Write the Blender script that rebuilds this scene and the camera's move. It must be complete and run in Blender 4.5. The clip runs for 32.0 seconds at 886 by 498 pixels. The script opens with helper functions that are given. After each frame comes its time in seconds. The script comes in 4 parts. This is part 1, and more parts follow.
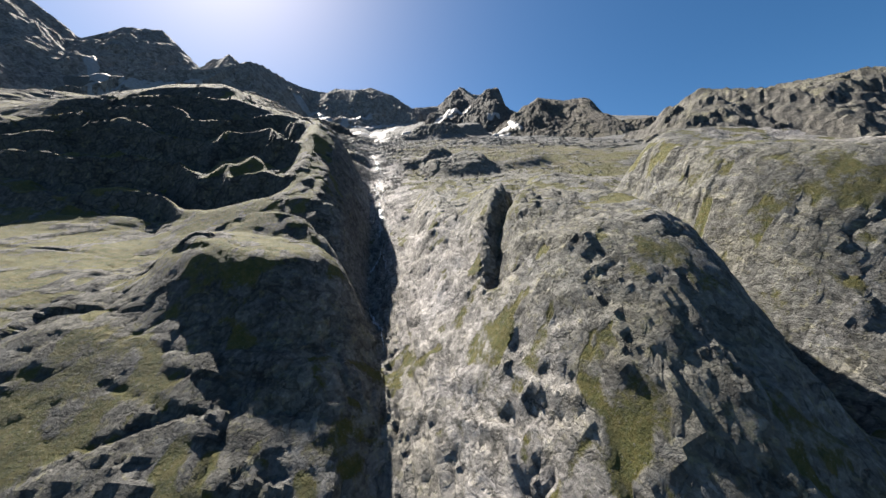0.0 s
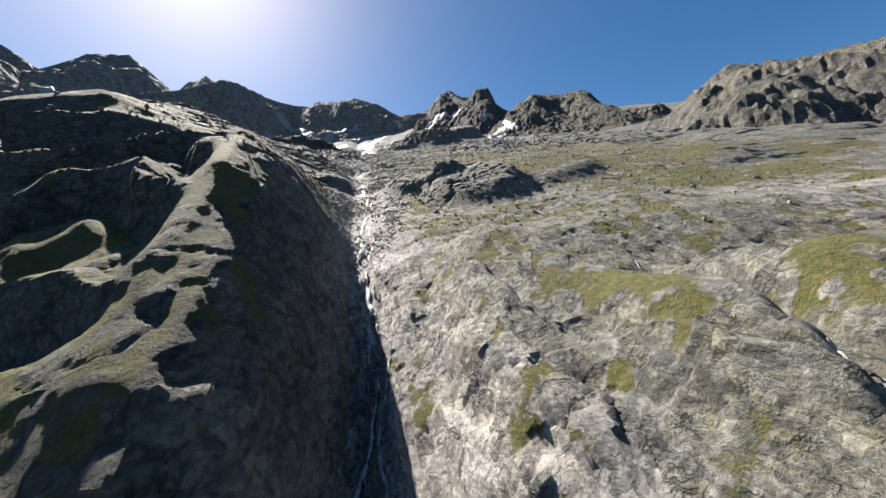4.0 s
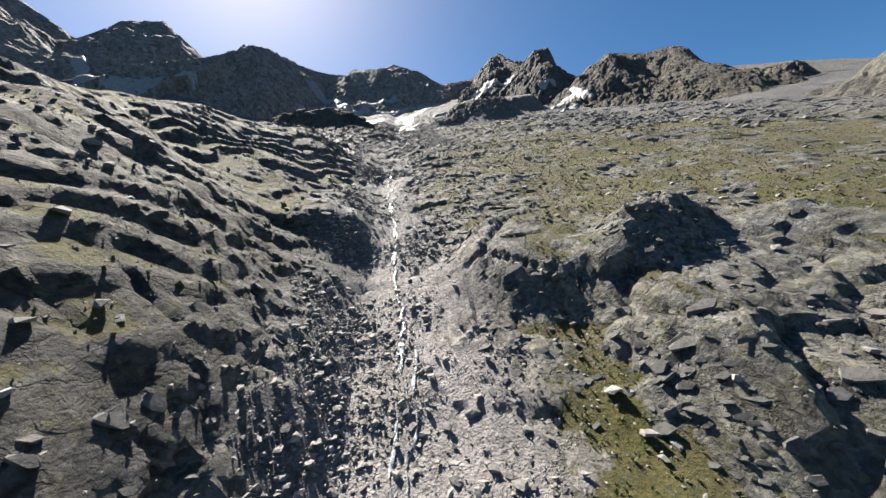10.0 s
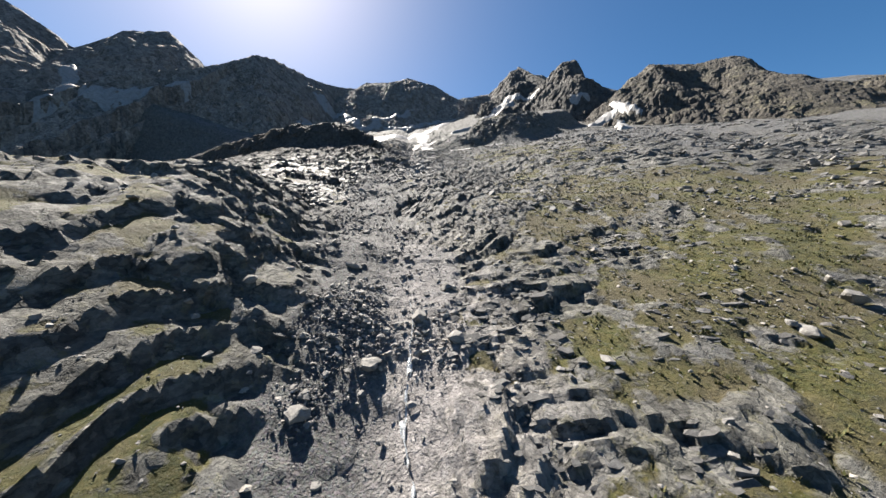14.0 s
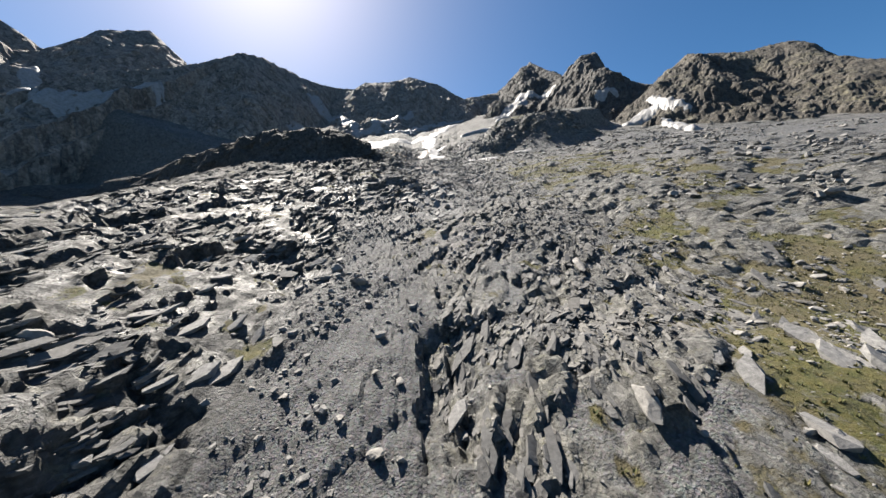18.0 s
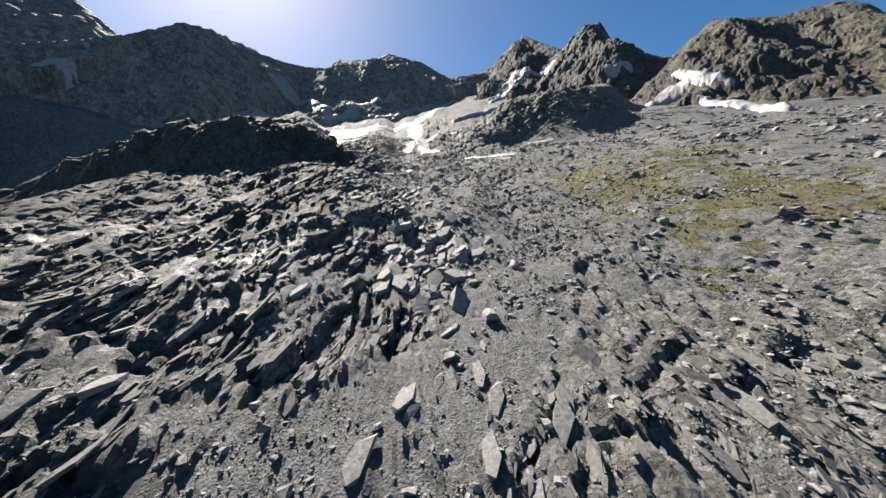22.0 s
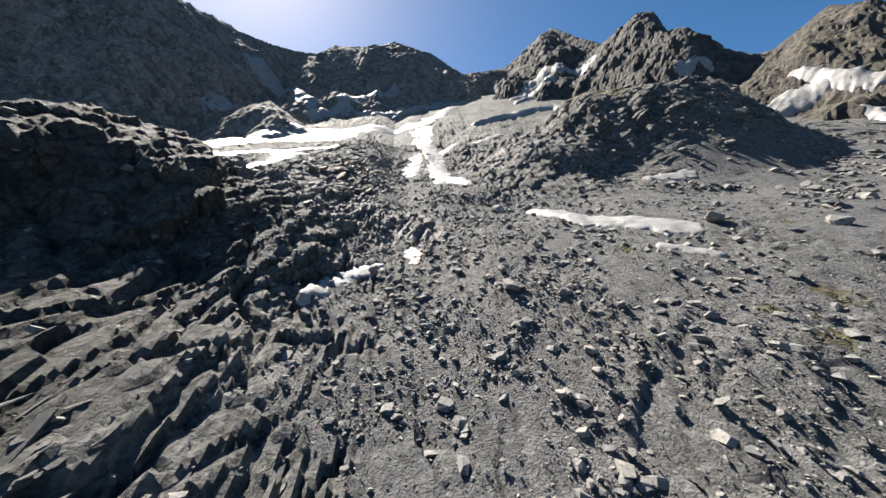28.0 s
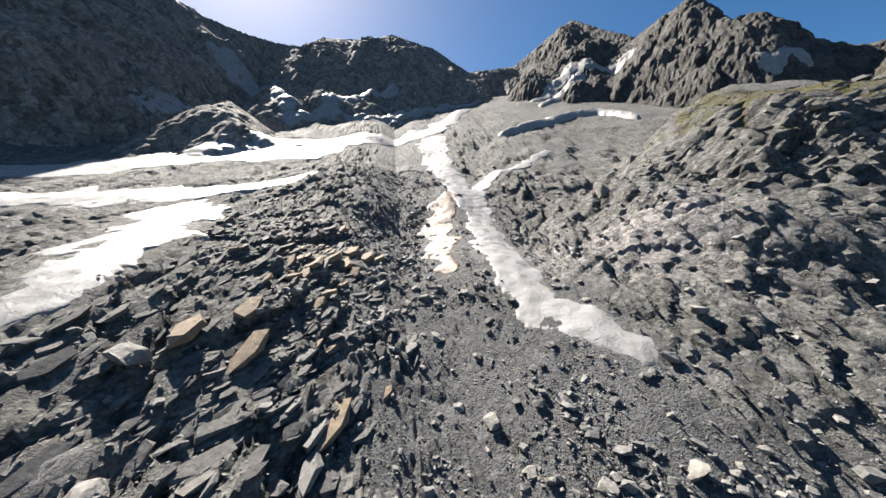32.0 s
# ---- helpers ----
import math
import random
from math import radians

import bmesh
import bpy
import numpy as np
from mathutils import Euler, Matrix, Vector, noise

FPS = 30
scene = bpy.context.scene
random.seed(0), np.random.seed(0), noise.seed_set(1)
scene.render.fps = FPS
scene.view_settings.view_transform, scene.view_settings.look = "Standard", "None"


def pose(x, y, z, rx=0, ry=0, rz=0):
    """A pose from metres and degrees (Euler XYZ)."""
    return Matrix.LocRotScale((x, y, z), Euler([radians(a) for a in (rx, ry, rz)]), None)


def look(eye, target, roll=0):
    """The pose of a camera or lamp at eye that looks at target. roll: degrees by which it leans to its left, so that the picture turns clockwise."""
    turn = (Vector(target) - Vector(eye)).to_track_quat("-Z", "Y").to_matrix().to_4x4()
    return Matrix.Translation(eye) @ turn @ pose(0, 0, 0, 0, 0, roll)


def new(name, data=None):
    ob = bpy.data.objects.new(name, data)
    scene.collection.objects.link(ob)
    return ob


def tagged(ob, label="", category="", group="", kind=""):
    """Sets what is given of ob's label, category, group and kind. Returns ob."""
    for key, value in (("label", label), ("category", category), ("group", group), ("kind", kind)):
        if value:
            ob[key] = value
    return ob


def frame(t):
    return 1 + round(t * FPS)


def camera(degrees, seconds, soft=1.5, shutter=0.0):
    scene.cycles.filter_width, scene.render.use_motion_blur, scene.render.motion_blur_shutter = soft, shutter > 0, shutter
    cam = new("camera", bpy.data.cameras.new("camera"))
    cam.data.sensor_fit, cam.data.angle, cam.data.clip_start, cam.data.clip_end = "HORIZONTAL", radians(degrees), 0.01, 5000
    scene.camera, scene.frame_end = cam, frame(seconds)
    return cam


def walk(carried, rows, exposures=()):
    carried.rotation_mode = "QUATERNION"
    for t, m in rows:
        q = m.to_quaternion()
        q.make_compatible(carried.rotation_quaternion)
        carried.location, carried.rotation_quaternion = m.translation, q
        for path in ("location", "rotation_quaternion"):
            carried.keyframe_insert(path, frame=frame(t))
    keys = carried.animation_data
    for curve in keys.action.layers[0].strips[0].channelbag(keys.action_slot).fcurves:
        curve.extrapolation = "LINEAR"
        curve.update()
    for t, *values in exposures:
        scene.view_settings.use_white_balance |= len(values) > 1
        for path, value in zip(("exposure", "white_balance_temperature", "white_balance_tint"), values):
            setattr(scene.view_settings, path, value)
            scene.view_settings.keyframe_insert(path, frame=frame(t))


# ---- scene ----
cam = camera(109.9, 32.0)
METRES, EYE, TILT, LEAN, TURN = 500.0, 40.0, 0.0, 0.0, 0.0
ROWS = [
    (0.0, 0.0, 0.0, 0.0, 0.0, 0.0, -0.0),
    (0.5, -0.004, 0.0117, 0.0043, -1.39, 0.11, 0.73),
    (1.0, -0.008, 0.023, 0.0082, -2.77, 0.17, 1.99),
    (1.5, -0.0114, 0.0341, 0.012, -3.72, 0.23, 3.2),
    (2.0, -0.0139, 0.0452, 0.016, -4.04, 0.32, 4.06),
    (2.5, -0.0149, 0.0559, 0.0206, -3.71, 0.44, 4.77),
    (3.0, -0.0149, 0.0668, 0.0254, -2.8, 0.62, 5.41),
    (3.5, -0.0142, 0.0775, 0.0301, -1.6, 0.78, 5.38),
    (5.5, -0.0129, 0.1175, 0.0432, 2.48, 1.02, 2.19),
    (6.0, -0.0148, 0.1284, 0.0481, 2.91, 0.76, 1.77),
    (6.5, -0.0171, 0.1394, 0.0535, 3.41, 0.38, 1.48),
    (7.0, -0.02, 0.1509, 0.0587, 3.89, -0.06, 1.25),
    (7.5, -0.0233, 0.1629, 0.0644, 4.25, -0.54, 1.11),
    (8.0, -0.027, 0.1755, 0.0705, 4.65, -1.19, 1.31),
    (8.5, -0.0309, 0.1882, 0.0765, 5.05, -1.93, 1.68),
    (9.0, -0.035, 0.2016, 0.0821, 5.41, -2.49, 2.01),
    (9.5, -0.0391, 0.2161, 0.0877, 5.74, -2.92, 2.32),
    (10.0, -0.0431, 0.2307, 0.0924, 6.03, -3.25, 2.57),
    (10.5, -0.0474, 0.2465, 0.0974, 6.25, -3.34, 2.71),
    (11.0, -0.0517, 0.2629, 0.103, 6.39, -3.15, 2.71),
    (11.5, -0.056, 0.2799, 0.1091, 6.59, -2.69, 2.6),
    (12.0, -0.0602, 0.2971, 0.1161, 6.85, -2.09, 2.4),
    (12.5, -0.0643, 0.3136, 0.1234, 7.1, -1.57, 2.08),
    (13.0, -0.0688, 0.3298, 0.1312, 7.33, -1.18, 1.78),
    (13.5, -0.0735, 0.3454, 0.1389, 7.52, -0.95, 1.57),
    (14.0, -0.0786, 0.3606, 0.1464, 7.62, -0.83, 1.42),
    (14.5, -0.0838, 0.3755, 0.1535, 7.68, -0.77, 1.33),
    (16.5, -0.0963, 0.4273, 0.175, 8.51, -0.48, 1.46),
    (17.0, -0.1021, 0.4421, 0.1811, 8.44, -0.47, 1.59),
    (17.5, -0.1076, 0.4567, 0.1872, 8.34, -0.48, 1.85),
    (18.0, -0.1129, 0.4712, 0.1934, 8.09, -0.62, 2.21),
    (18.5, -0.1179, 0.4849, 0.1993, 7.77, -0.93, 2.8),
    (19.0, -0.1226, 0.4987, 0.2056, 7.41, -1.45, 3.32),
    (19.5, -0.1266, 0.5124, 0.2117, 7.06, -1.92, 3.69),
    (20.0, -0.13, 0.5263, 0.2175, 6.7, -2.36, 3.89),
    (20.5, -0.1329, 0.5405, 0.2232, 6.32, -2.69, 4.02),
    (21.0, -0.1353, 0.5546, 0.2284, 6.02, -2.99, 4.1),
    (21.5, -0.1373, 0.5692, 0.2336, 5.82, -3.19, 4.11),
    (22.0, -0.139, 0.5844, 0.2389, 5.66, -3.4, 3.98),
    (22.5, -0.1408, 0.5998, 0.2443, 5.54, -3.59, 3.74),
    (23.0, -0.1425, 0.6155, 0.2498, 5.5, -3.64, 3.39),
    (23.5, -0.1442, 0.6314, 0.2555, 5.5, -3.63, 2.96),
    (24.0, -0.1461, 0.6469, 0.2614, 5.51, -3.54, 2.51),
    (24.5, -0.1484, 0.663, 0.268, 5.46, -3.46, 2.1),
    (25.0, -0.1513, 0.679, 0.2746, 5.42, -3.38, 1.72),
    (25.5, -0.1547, 0.6939, 0.2804, 5.38, -3.34, 1.42),
    (26.0, -0.1587, 0.7093, 0.2866, 5.35, -3.34, 1.21),
    (26.5, -0.1631, 0.7249, 0.2932, 5.25, -3.49, 1.09),
    (28.5, -0.1778, 0.7796, 0.31, 5.58, -3.18, 1.3),
    (29.0, -0.1831, 0.7973, 0.3167, 5.36, -3.01, 1.24),
    (29.5, -0.1884, 0.815, 0.3237, 5.14, -2.9, 1.21),
    (30.0, -0.1937, 0.8323, 0.3311, 4.94, -2.77, 1.22),
    (30.5, -0.1988, 0.8497, 0.3391, 4.81, -2.71, 1.24),
    (31.0, -0.2037, 0.8668, 0.3471, 4.72, -2.72, 1.24),
    (31.5, -0.2086, 0.884, 0.355, 4.71, -2.85, 1.24),
    (32.0, -0.2139, 0.9013, 0.3632, 4.63, -3.16, 1.24),
]
walk(cam, [(t, pose(0, 0, EYE, TILT, LEAN, TURN) @ pose(METRES * x, METRES * y, METRES * z, 90 + pitch, roll, yaw)) for t, x, y, z, yaw, pitch, roll in ROWS])

# ---- sky, sun ----
SUN_EL, SUN_AZ = 45.0, -38.0        # degrees above the horizon; degrees from +y, left negative
world = bpy.data.worlds.new("world")
scene.world = world
world.use_nodes = True
wn = world.node_tree.nodes
sky = wn.new("ShaderNodeTexSky")
sky.sky_type = 'NISHITA'
sky.sun_disc = False
sky.sun_elevation = radians(SUN_EL)
sky.sun_rotation = radians(SUN_AZ)
sky.altitude = 3000
sky.air_density = 1.0
sky.dust_density = 6.5
sky.ozone_density = 1.5
wn["Background"].inputs["Strength"].default_value = 0.042
scene.view_settings.exposure = 1.78
scene.view_settings.use_white_balance = True
scene.view_settings.white_balance_temperature = 6650
scene.view_settings.white_balance_tint = 10
deep = wn.new("ShaderNodeHueSaturation")     # the clear deep blue of thin mountain air
deep.inputs["Saturation"].default_value = 1.3
deep.inputs["Hue"].default_value = 0.496
world.node_tree.links.new(sky.outputs[0], deep.inputs["Color"])
world.node_tree.links.new(deep.outputs[0], wn["Background"].inputs["Color"])
sun = new("sun", bpy.data.lights.new("sun", 'SUN'))
sun.data.energy = 5.0
sun.data.angle = radians(0.53)
sun.data.color = (1.0, 0.945, 0.865)
to_sun = Vector((math.sin(radians(SUN_AZ)) * math.cos(radians(SUN_EL)), math.cos(radians(SUN_AZ)) * math.cos(radians(SUN_EL)), math.sin(radians(SUN_EL))))
sun.matrix_world = look(to_sun * 900, (0, 0, 0))


# ---- noise over arrays ----
def hashed(ix, iy, iz, seed):
    h = (ix.astype(np.uint32) * np.uint32(374761393) + iy.astype(np.uint32) * np.uint32(668265263)
         + iz.astype(np.uint32) * np.uint32(2147483647) + np.uint32(seed * 144665 + 977))
    h = (h ^ (h >> np.uint32(13))) * np.uint32(1274126177)
    h = (h ^ (h >> np.uint32(15))) * np.uint32(2246822519)
    return h ^ (h >> np.uint32(16))


def rnd(ix, iy, iz, seed):
    return (hashed(ix, iy, iz, seed) & np.uint32(0xFFFFFF)).astype(np.float32) / np.float32(0xFFFFFF)


def noise3(x, y, z, seed=0):
    """Smooth value noise, -1 to 1."""
    fx, fy, fz = np.floor(x), np.floor(y), np.floor(z)
    ix, iy, iz = fx.astype(np.int64), fy.astype(np.int64), fz.astype(np.int64)
    a, b, c = (x - fx), (y - fy), (z - fz)
    a, b, c = a * a * (3 - 2 * a), b * b * (3 - 2 * b), c * c * (3 - 2 * c)
    out = 0
    for dx in (0, 1):
        for dy in (0, 1):
            for dz in (0, 1):
                w = (a if dx else 1 - a) * (b if dy else 1 - b) * (c if dz else 1 - c)
                out = out + w * rnd(ix + dx, iy + dy, iz + dz, seed)
    return out * 2 - 1


def fbm(x, y, z, octaves=4, seed=0, gain=0.5):
    out, amp = 0, 1.0
    for o in range(octaves):
        out = out + amp * noise3(x, y, z, seed + o)
        x, y, z, amp = x * 2.03 + 5.1, y * 2.03 + 1.7, z * 2.03 + 8.3, amp * gain
    return out


def ridged(x, y, z, octaves=4, seed=0, gain=0.5):
    out, amp = 0, 1.0
    for o in range(octaves):
        out = out + amp * (1 - 2 * np.abs(noise3(x, y, z, seed + o)))
        x, y, z, amp = x * 2.07 + 3.1, y * 2.07 + 7.7, z * 2.07 + 2.3, amp * gain
    return out


def blocks(x, y, z, seed=0, tilt=0.9, dip=(0, 0, 0)):
    """Broken rock: cells with a height of their own and a tilted top, all leaning with the dip. Returns the relief and the distance to the joint."""
    ix, iy, iz = (np.floor(v).astype(np.int64) for v in (x, y, z))
    f1 = np.full(x.shape, 9.0, np.float32)
    f2 = np.full(x.shape, 9.0, np.float32)
    relief = np.zeros(x.shape, np.float32)
    for dx in (-1, 0, 1):
        for dy in (-1, 0, 1):
            for dz in (-1, 0, 1):
                cx, cy, cz = ix + dx, iy + dy, iz + dz
                px = x - (cx + rnd(cx, cy, cz, seed))
                py = y - (cy + rnd(cx, cy, cz, seed + 1))
                pz = z - (cz + rnd(cx, cy, cz, seed + 2))
                d = px * px + py * py + pz * pz
                r = rnd(cx, cy, cz, seed + 3)
                top = (r - 0.5) + tilt * (px * (rnd(cx, cy, cz, seed + 4) - 0.5) + py * (rnd(cx, cy, cz, seed + 5) - 0.5) + pz * (rnd(cx, cy, cz, seed + 6) - 0.5)) + dip[0] * px + dip[1] * py + dip[2] * pz
                near = d < f1
                f2 = np.where(near, f1, np.minimum(f2, d))
                relief = np.where(near, top, relief)
                f1 = np.where(near, d, f1)
    return relief, np.sqrt(f2) - np.sqrt(f1)


def step(a, b, v):
    s = np.clip((v - a) / (b - a), 0, 1)
    return s * s * (3 - 2 * s)


# ---- the plan of the ground ----
def stream_x(y):
    return -0.235 * y


def boss(x, y, cx, cy, rx, ry, h, turn=0, edge=0.35, front=None):
    """A rounded block of rock, steeper the smaller its edge; front: its reach down the slope, where that differs."""
    c, s = math.cos(radians(turn)), math.sin(radians(turn))
    a, b = ((x - cx) * c + (y - cy) * s) / rx, (-(x - cx) * s + (y - cy) * c)
    b = b / np.where(b < 0, front or ry, ry)
    return h * (1 - step(1 - edge, 1 + edge * 0.6, np.sqrt(a * a + b * b)))


def groove(x, y, pts, width, depth):
    """A gully along a line."""
    best = np.full(x.shape, 1e9, np.float32)
    for (ax, ay), (bx, by) in zip(pts[:-1], pts[1:]):
        t = np.clip(((x - ax) * (bx - ax) + (y - ay) * (by - ay)) / ((bx - ax) ** 2 + (by - ay) ** 2), 0, 1)
        best = np.minimum(best, np.hypot(x - ax - t * (bx - ax), y - ay - t * (by - ay)))
    return -depth * np.exp(-(best / width) ** 2)


# cross-sections left of the stream: distance along the valley, distances to the left, rise above the stream
LEFT = [
    (20, [0, 10, 20, 40, 80, 400], [0, 2, 3, 4, 6, 30]),
    (50, [0, 10, 20, 40, 80, 400], [0, 3, 4, 6, 8, 40]),
    (64, [0, 3, 6, 11, 16, 28, 45, 70, 120, 400], [0, 5, 11, 15.5, 16, 13, 8, 9, 14, 60]),
    (86, [0, 2, 6, 10, 15, 26, 36, 54, 90, 130, 400], [0, 4, 13, 21, 25, 25.5, 21, 21, 27, 27, 70]),
    (115, [0, 3, 7, 11, 16, 26, 40, 54, 75, 100, 140, 400], [0, 4, 11, 18, 23, 26, 29, 36, 37, 33, 28, 70]),
    (150, [0, 8, 13, 18, 23, 28, 40, 54, 75, 95, 140, 400], [0, 4, 9, 15, 20, 25, 31, 39, 41, 39, 32, 60]),
    (168, [0, 8, 14, 25, 33, 39, 46, 60, 90, 120, 400], [0, 4, 5, 10, 13, 19, 25, 30, 36, 38, 50]),
    (198, [0, 8, 14, 20, 27, 40, 47, 70, 90, 106, 150, 400], [0, 2, 6, 11, 16, 22, 26, 31, 35, 37, 30, 40]),
    (228, [0, 8, 14, 18, 28, 38, 60, 109, 150, 400], [0, 2, 5, 9, 18, 21, 22, 23, 12, 10]),
    (265, [0, 10, 20, 30, 40, 70, 109, 150, 400], [0, 2, 4, 10, 13.5, 16, 19, 6, 0]),
    (300, [0, 10, 16, 28, 45, 70, 112, 160, 260, 400], [0, 0, 1, 5, 8, 10, 11, 0, -12, 0]),
    (360, [0, 8, 18, 30, 60, 95, 112, 160, 260, 400], [0, 3, 7, 8, 9, 10, 9, 0, -10, 10]),
    (393, [0, 8, 16, 38, 60, 95, 160, 260, 400], [0, 2, 6, 10, 13, 14, 4, -6, 20]),
]


def left_rise(u, y):
    out, ys = 0, [band[0] for band in LEFT]
    for k, (at, away, rise) in enumerate(LEFT):
        out = out + np.interp(y, ys, [float(j == k) for j in range(len(ys))]) * np.interp(-u, away, rise)
    return out


def ground_height(x, y):
    u = x - stream_x(y)
    z = np.interp(y, [-300, -60, 12, 34, 60, 84, 98, 136, 165, 200, 258, 310, 345, 380, 448, 470, 510, 557, 600, 650, 700, 800, 900, 1300],
                  [-110, -28, 8, 26.5, 35, 47, 57, 70, 84, 98, 120, 142, 155, 170, 191, 197, 216, 233, 250, 274, 300, 350, 400, 560])
    right = np.interp(u, [0, 15, 40, 80, 200, 300, 500], [0, 2.5, 4, 5, 9, 6, 26])
    strip = np.interp(u, [0, 20, 45, 62, 90, 200, 300, 500], [0, -1.2, -1.2, 1.5, 4, 9, 4, 26])
    right = right + (strip - right) * step(255, 280, y) * (1 - step(395, 430, y))
    crag = np.interp(-u, [0, 8, 14, 20, 28, 36, 42, 60, 90, 130, 160, 260, 400], [0, 3, 8, 11, 16, 21, 24, 29, 30, 26, 22, 5, 20])
    upper = np.interp(-u, [0, 10, 20, 32, 40, 65, 112, 160, 260, 400], [3, 7, 11, 16, 17, 18, 18, 15, 0, 20])
    foot = np.interp(-u, [0, 8, 21, 32, 40, 50, 71, 98, 200], [440, 425, 418, 414, 408, 399, 396, 400, 430]) + 2.5 * fbm(x / 11, y / 11, 0 * x, 2, 17)
    left = left_rise(u, y)
    left = left + (crag + (upper - crag) * step(436, 462, y) - left) * step(-2, 12, y - foot)      # the shaded crag left of the scree
    high = np.interp(-u, [0, 10, 20, 45, 80, 130, 180, 250, 400], [0, 5, 8, 9, 11, 13, 18, 45, 110])
    left = left + (high - left) * step(475, 520, y)
    z = z + right + left * step(-6, 2, -u)
    # the lowest step: knoll, shaded wall, rib between two gullies, dome, pale cliff
    z = z + boss(x, y, -28, 49, 16, 8, 7.5, -8, 0.45, 12)
    z = z + boss(x, y, 3, 76, 10, 24, 8, 6, 0.5, 34)
    z = z + boss(x, y, 21, 48, 15, 30, 15, 0, 0.6, 34)
    z = z + boss(x, y, 62, 63, 27, 20, 20, 10, 0.45, 34)
    z = z + groove(x, y, [(-3, 20), (-7, 42), (-15, 62), (-19, 90), (-25, 125)], 4.0, 4) * (1 - step(85, 128, y))
    z = z + groove(x, y, [(7.5, 42), (9, 50), (12.4, 56), (13.5, 61), (17.5, 72), (19, 84)], 1.5, 5.5)
    z = z + groove(x, y, [(36, 34), (36, 50), (37, 66)], 5.0, 13)
    # ledges higher up
    z = z + boss(x, y, 6, 142, 17, 13, 5, -30, 0.35)
    z = z + boss(x, y, -10, 156, 14, 10, 4, 0, 0.3)
    z = z + boss(x, y, 30, 152, 22, 14, 3, 10, 0.3)
    z = z + boss(x, y, -47, 172, 9, 12, 3, 20, 0.5)
    z = z + boss(x, y, -60, 218, 17, 16, 2, 0, 0.6)
    z = z + boss(x, y, -120, 560, 40, 30, 4, 0, 0.5)
    # the dark knob beside the snow chute, its stepped foot, the lower knob behind
    z = z + boss(x, y, -8, 552, 46, 30, 24, 8, 0.5, 58)
    z = z + boss(x, y, -54, 522, 24, 20, 7, 0, 0.3, 30)
    z = z + boss(x, y, 52, 628, 36, 24, 20, 8, 0.4)
    z = z + groove(x, y, [(-92, 508), (-105, 560), (-100, 640)], 8, 3)
    # broad unevenness
    z = z + 2.2 * fbm(x / 38, y / 38, 0 * x, 3, 11)
    # level ledges: flat treads and short risers, most of all left of the stream
    # wall: ten-metre steps shaped to shade each other and hide treads from the camera
    wall = step(16, 24, -u) * step(64, 72, y) * (1 - step(100, 115, y))
    ledgy = step(5, 14, -u) * step(112, 150, y) * (1 - step(240, 275, y)) * 0.3 + 1.0 * wall + step(2, 12, u) * step(60, 85, y) * (1 - step(118, 135, y)) * 0.1
    q = (z + 6.0 * fbm(x / 18, y / 18, 0 * x, 3, 21)) / np.where(u < 0, 4.4 + 5.6 * (wall > 0), 2.4)
    f = q - np.floor(q)
    tread = (step(0.62, 1.0, f) - f) * np.where(u < 0, 4.4 + 5.6 * (wall > 0), 2.4)
    return z + ledgy * tread


# ---- materials ----
def material(name):
    m = bpy.data.materials.new(name)
    m.use_nodes = True
    nt = m.node_tree
    return m, nt, nt.nodes["Principled BSDF"]


def node(nt, kind, **values):
    n = nt.nodes.new(kind)
    for key, value in values.items():
        n.inputs[key].default_value = value
    return n


def noise_node(nt, vec, scale, detail=6, rough=0.6):
    n = node(nt, "ShaderNodeTexNoise", Scale=scale, Detail=detail, Roughness=rough)
    nt.links.new(vec, n.inputs["Vector"])
    return n.outputs["Fac"]


def ramp(nt, fac, stops):
    n = nt.nodes.new("ShaderNodeValToRGB")
    while len(n.color_ramp.elements) < len(stops):
        n.color_ramp.elements.new(0.5)
    for e, (at, col) in zip(n.color_ramp.elements, stops):
        e.position, e.color = at, (*col, 1)
    nt.links.new(fac, n.inputs[0])
    return n.outputs[0]


def mix(nt, fac, a, b, blend='MIX'):
    n = nt.nodes.new("ShaderNodeMix")
    n.data_type, n.blend_type = 'RGBA', blend
    for k, v in ((0, fac), (6, a), (7, b)):
        if hasattr(v, "links"):
            nt.links.new(v, n.inputs[k])
        else:
            n.inputs[k].default_value = v if k == 0 else (*v, 1)
    return n.outputs[2]


def maths(nt, op, a, b=0.0, c=0.0):
    n = nt.nodes.new("ShaderNodeMath")
    n.operation = op
    for k, v in enumerate((a, b, c)):
        if hasattr(v, "links"):
            nt.links.new(v, n.inputs[k])
        else:
            n.inputs[k].default_value = v
    return n.outputs[0]


def attribute(nt, name):
    n = nt.nodes.new("ShaderNodeAttribute")
    n.attribute_name = name
    return n.outputs["Fac"]


def bump(nt, bsdf, height, strength, distance):
    n = node(nt, "ShaderNodeBump", Strength=strength, Distance=distance)
    nt.links.new(height, n.inputs["Height"])
    nt.links.new(n.outputs[0], bsdf.inputs["Normal"])


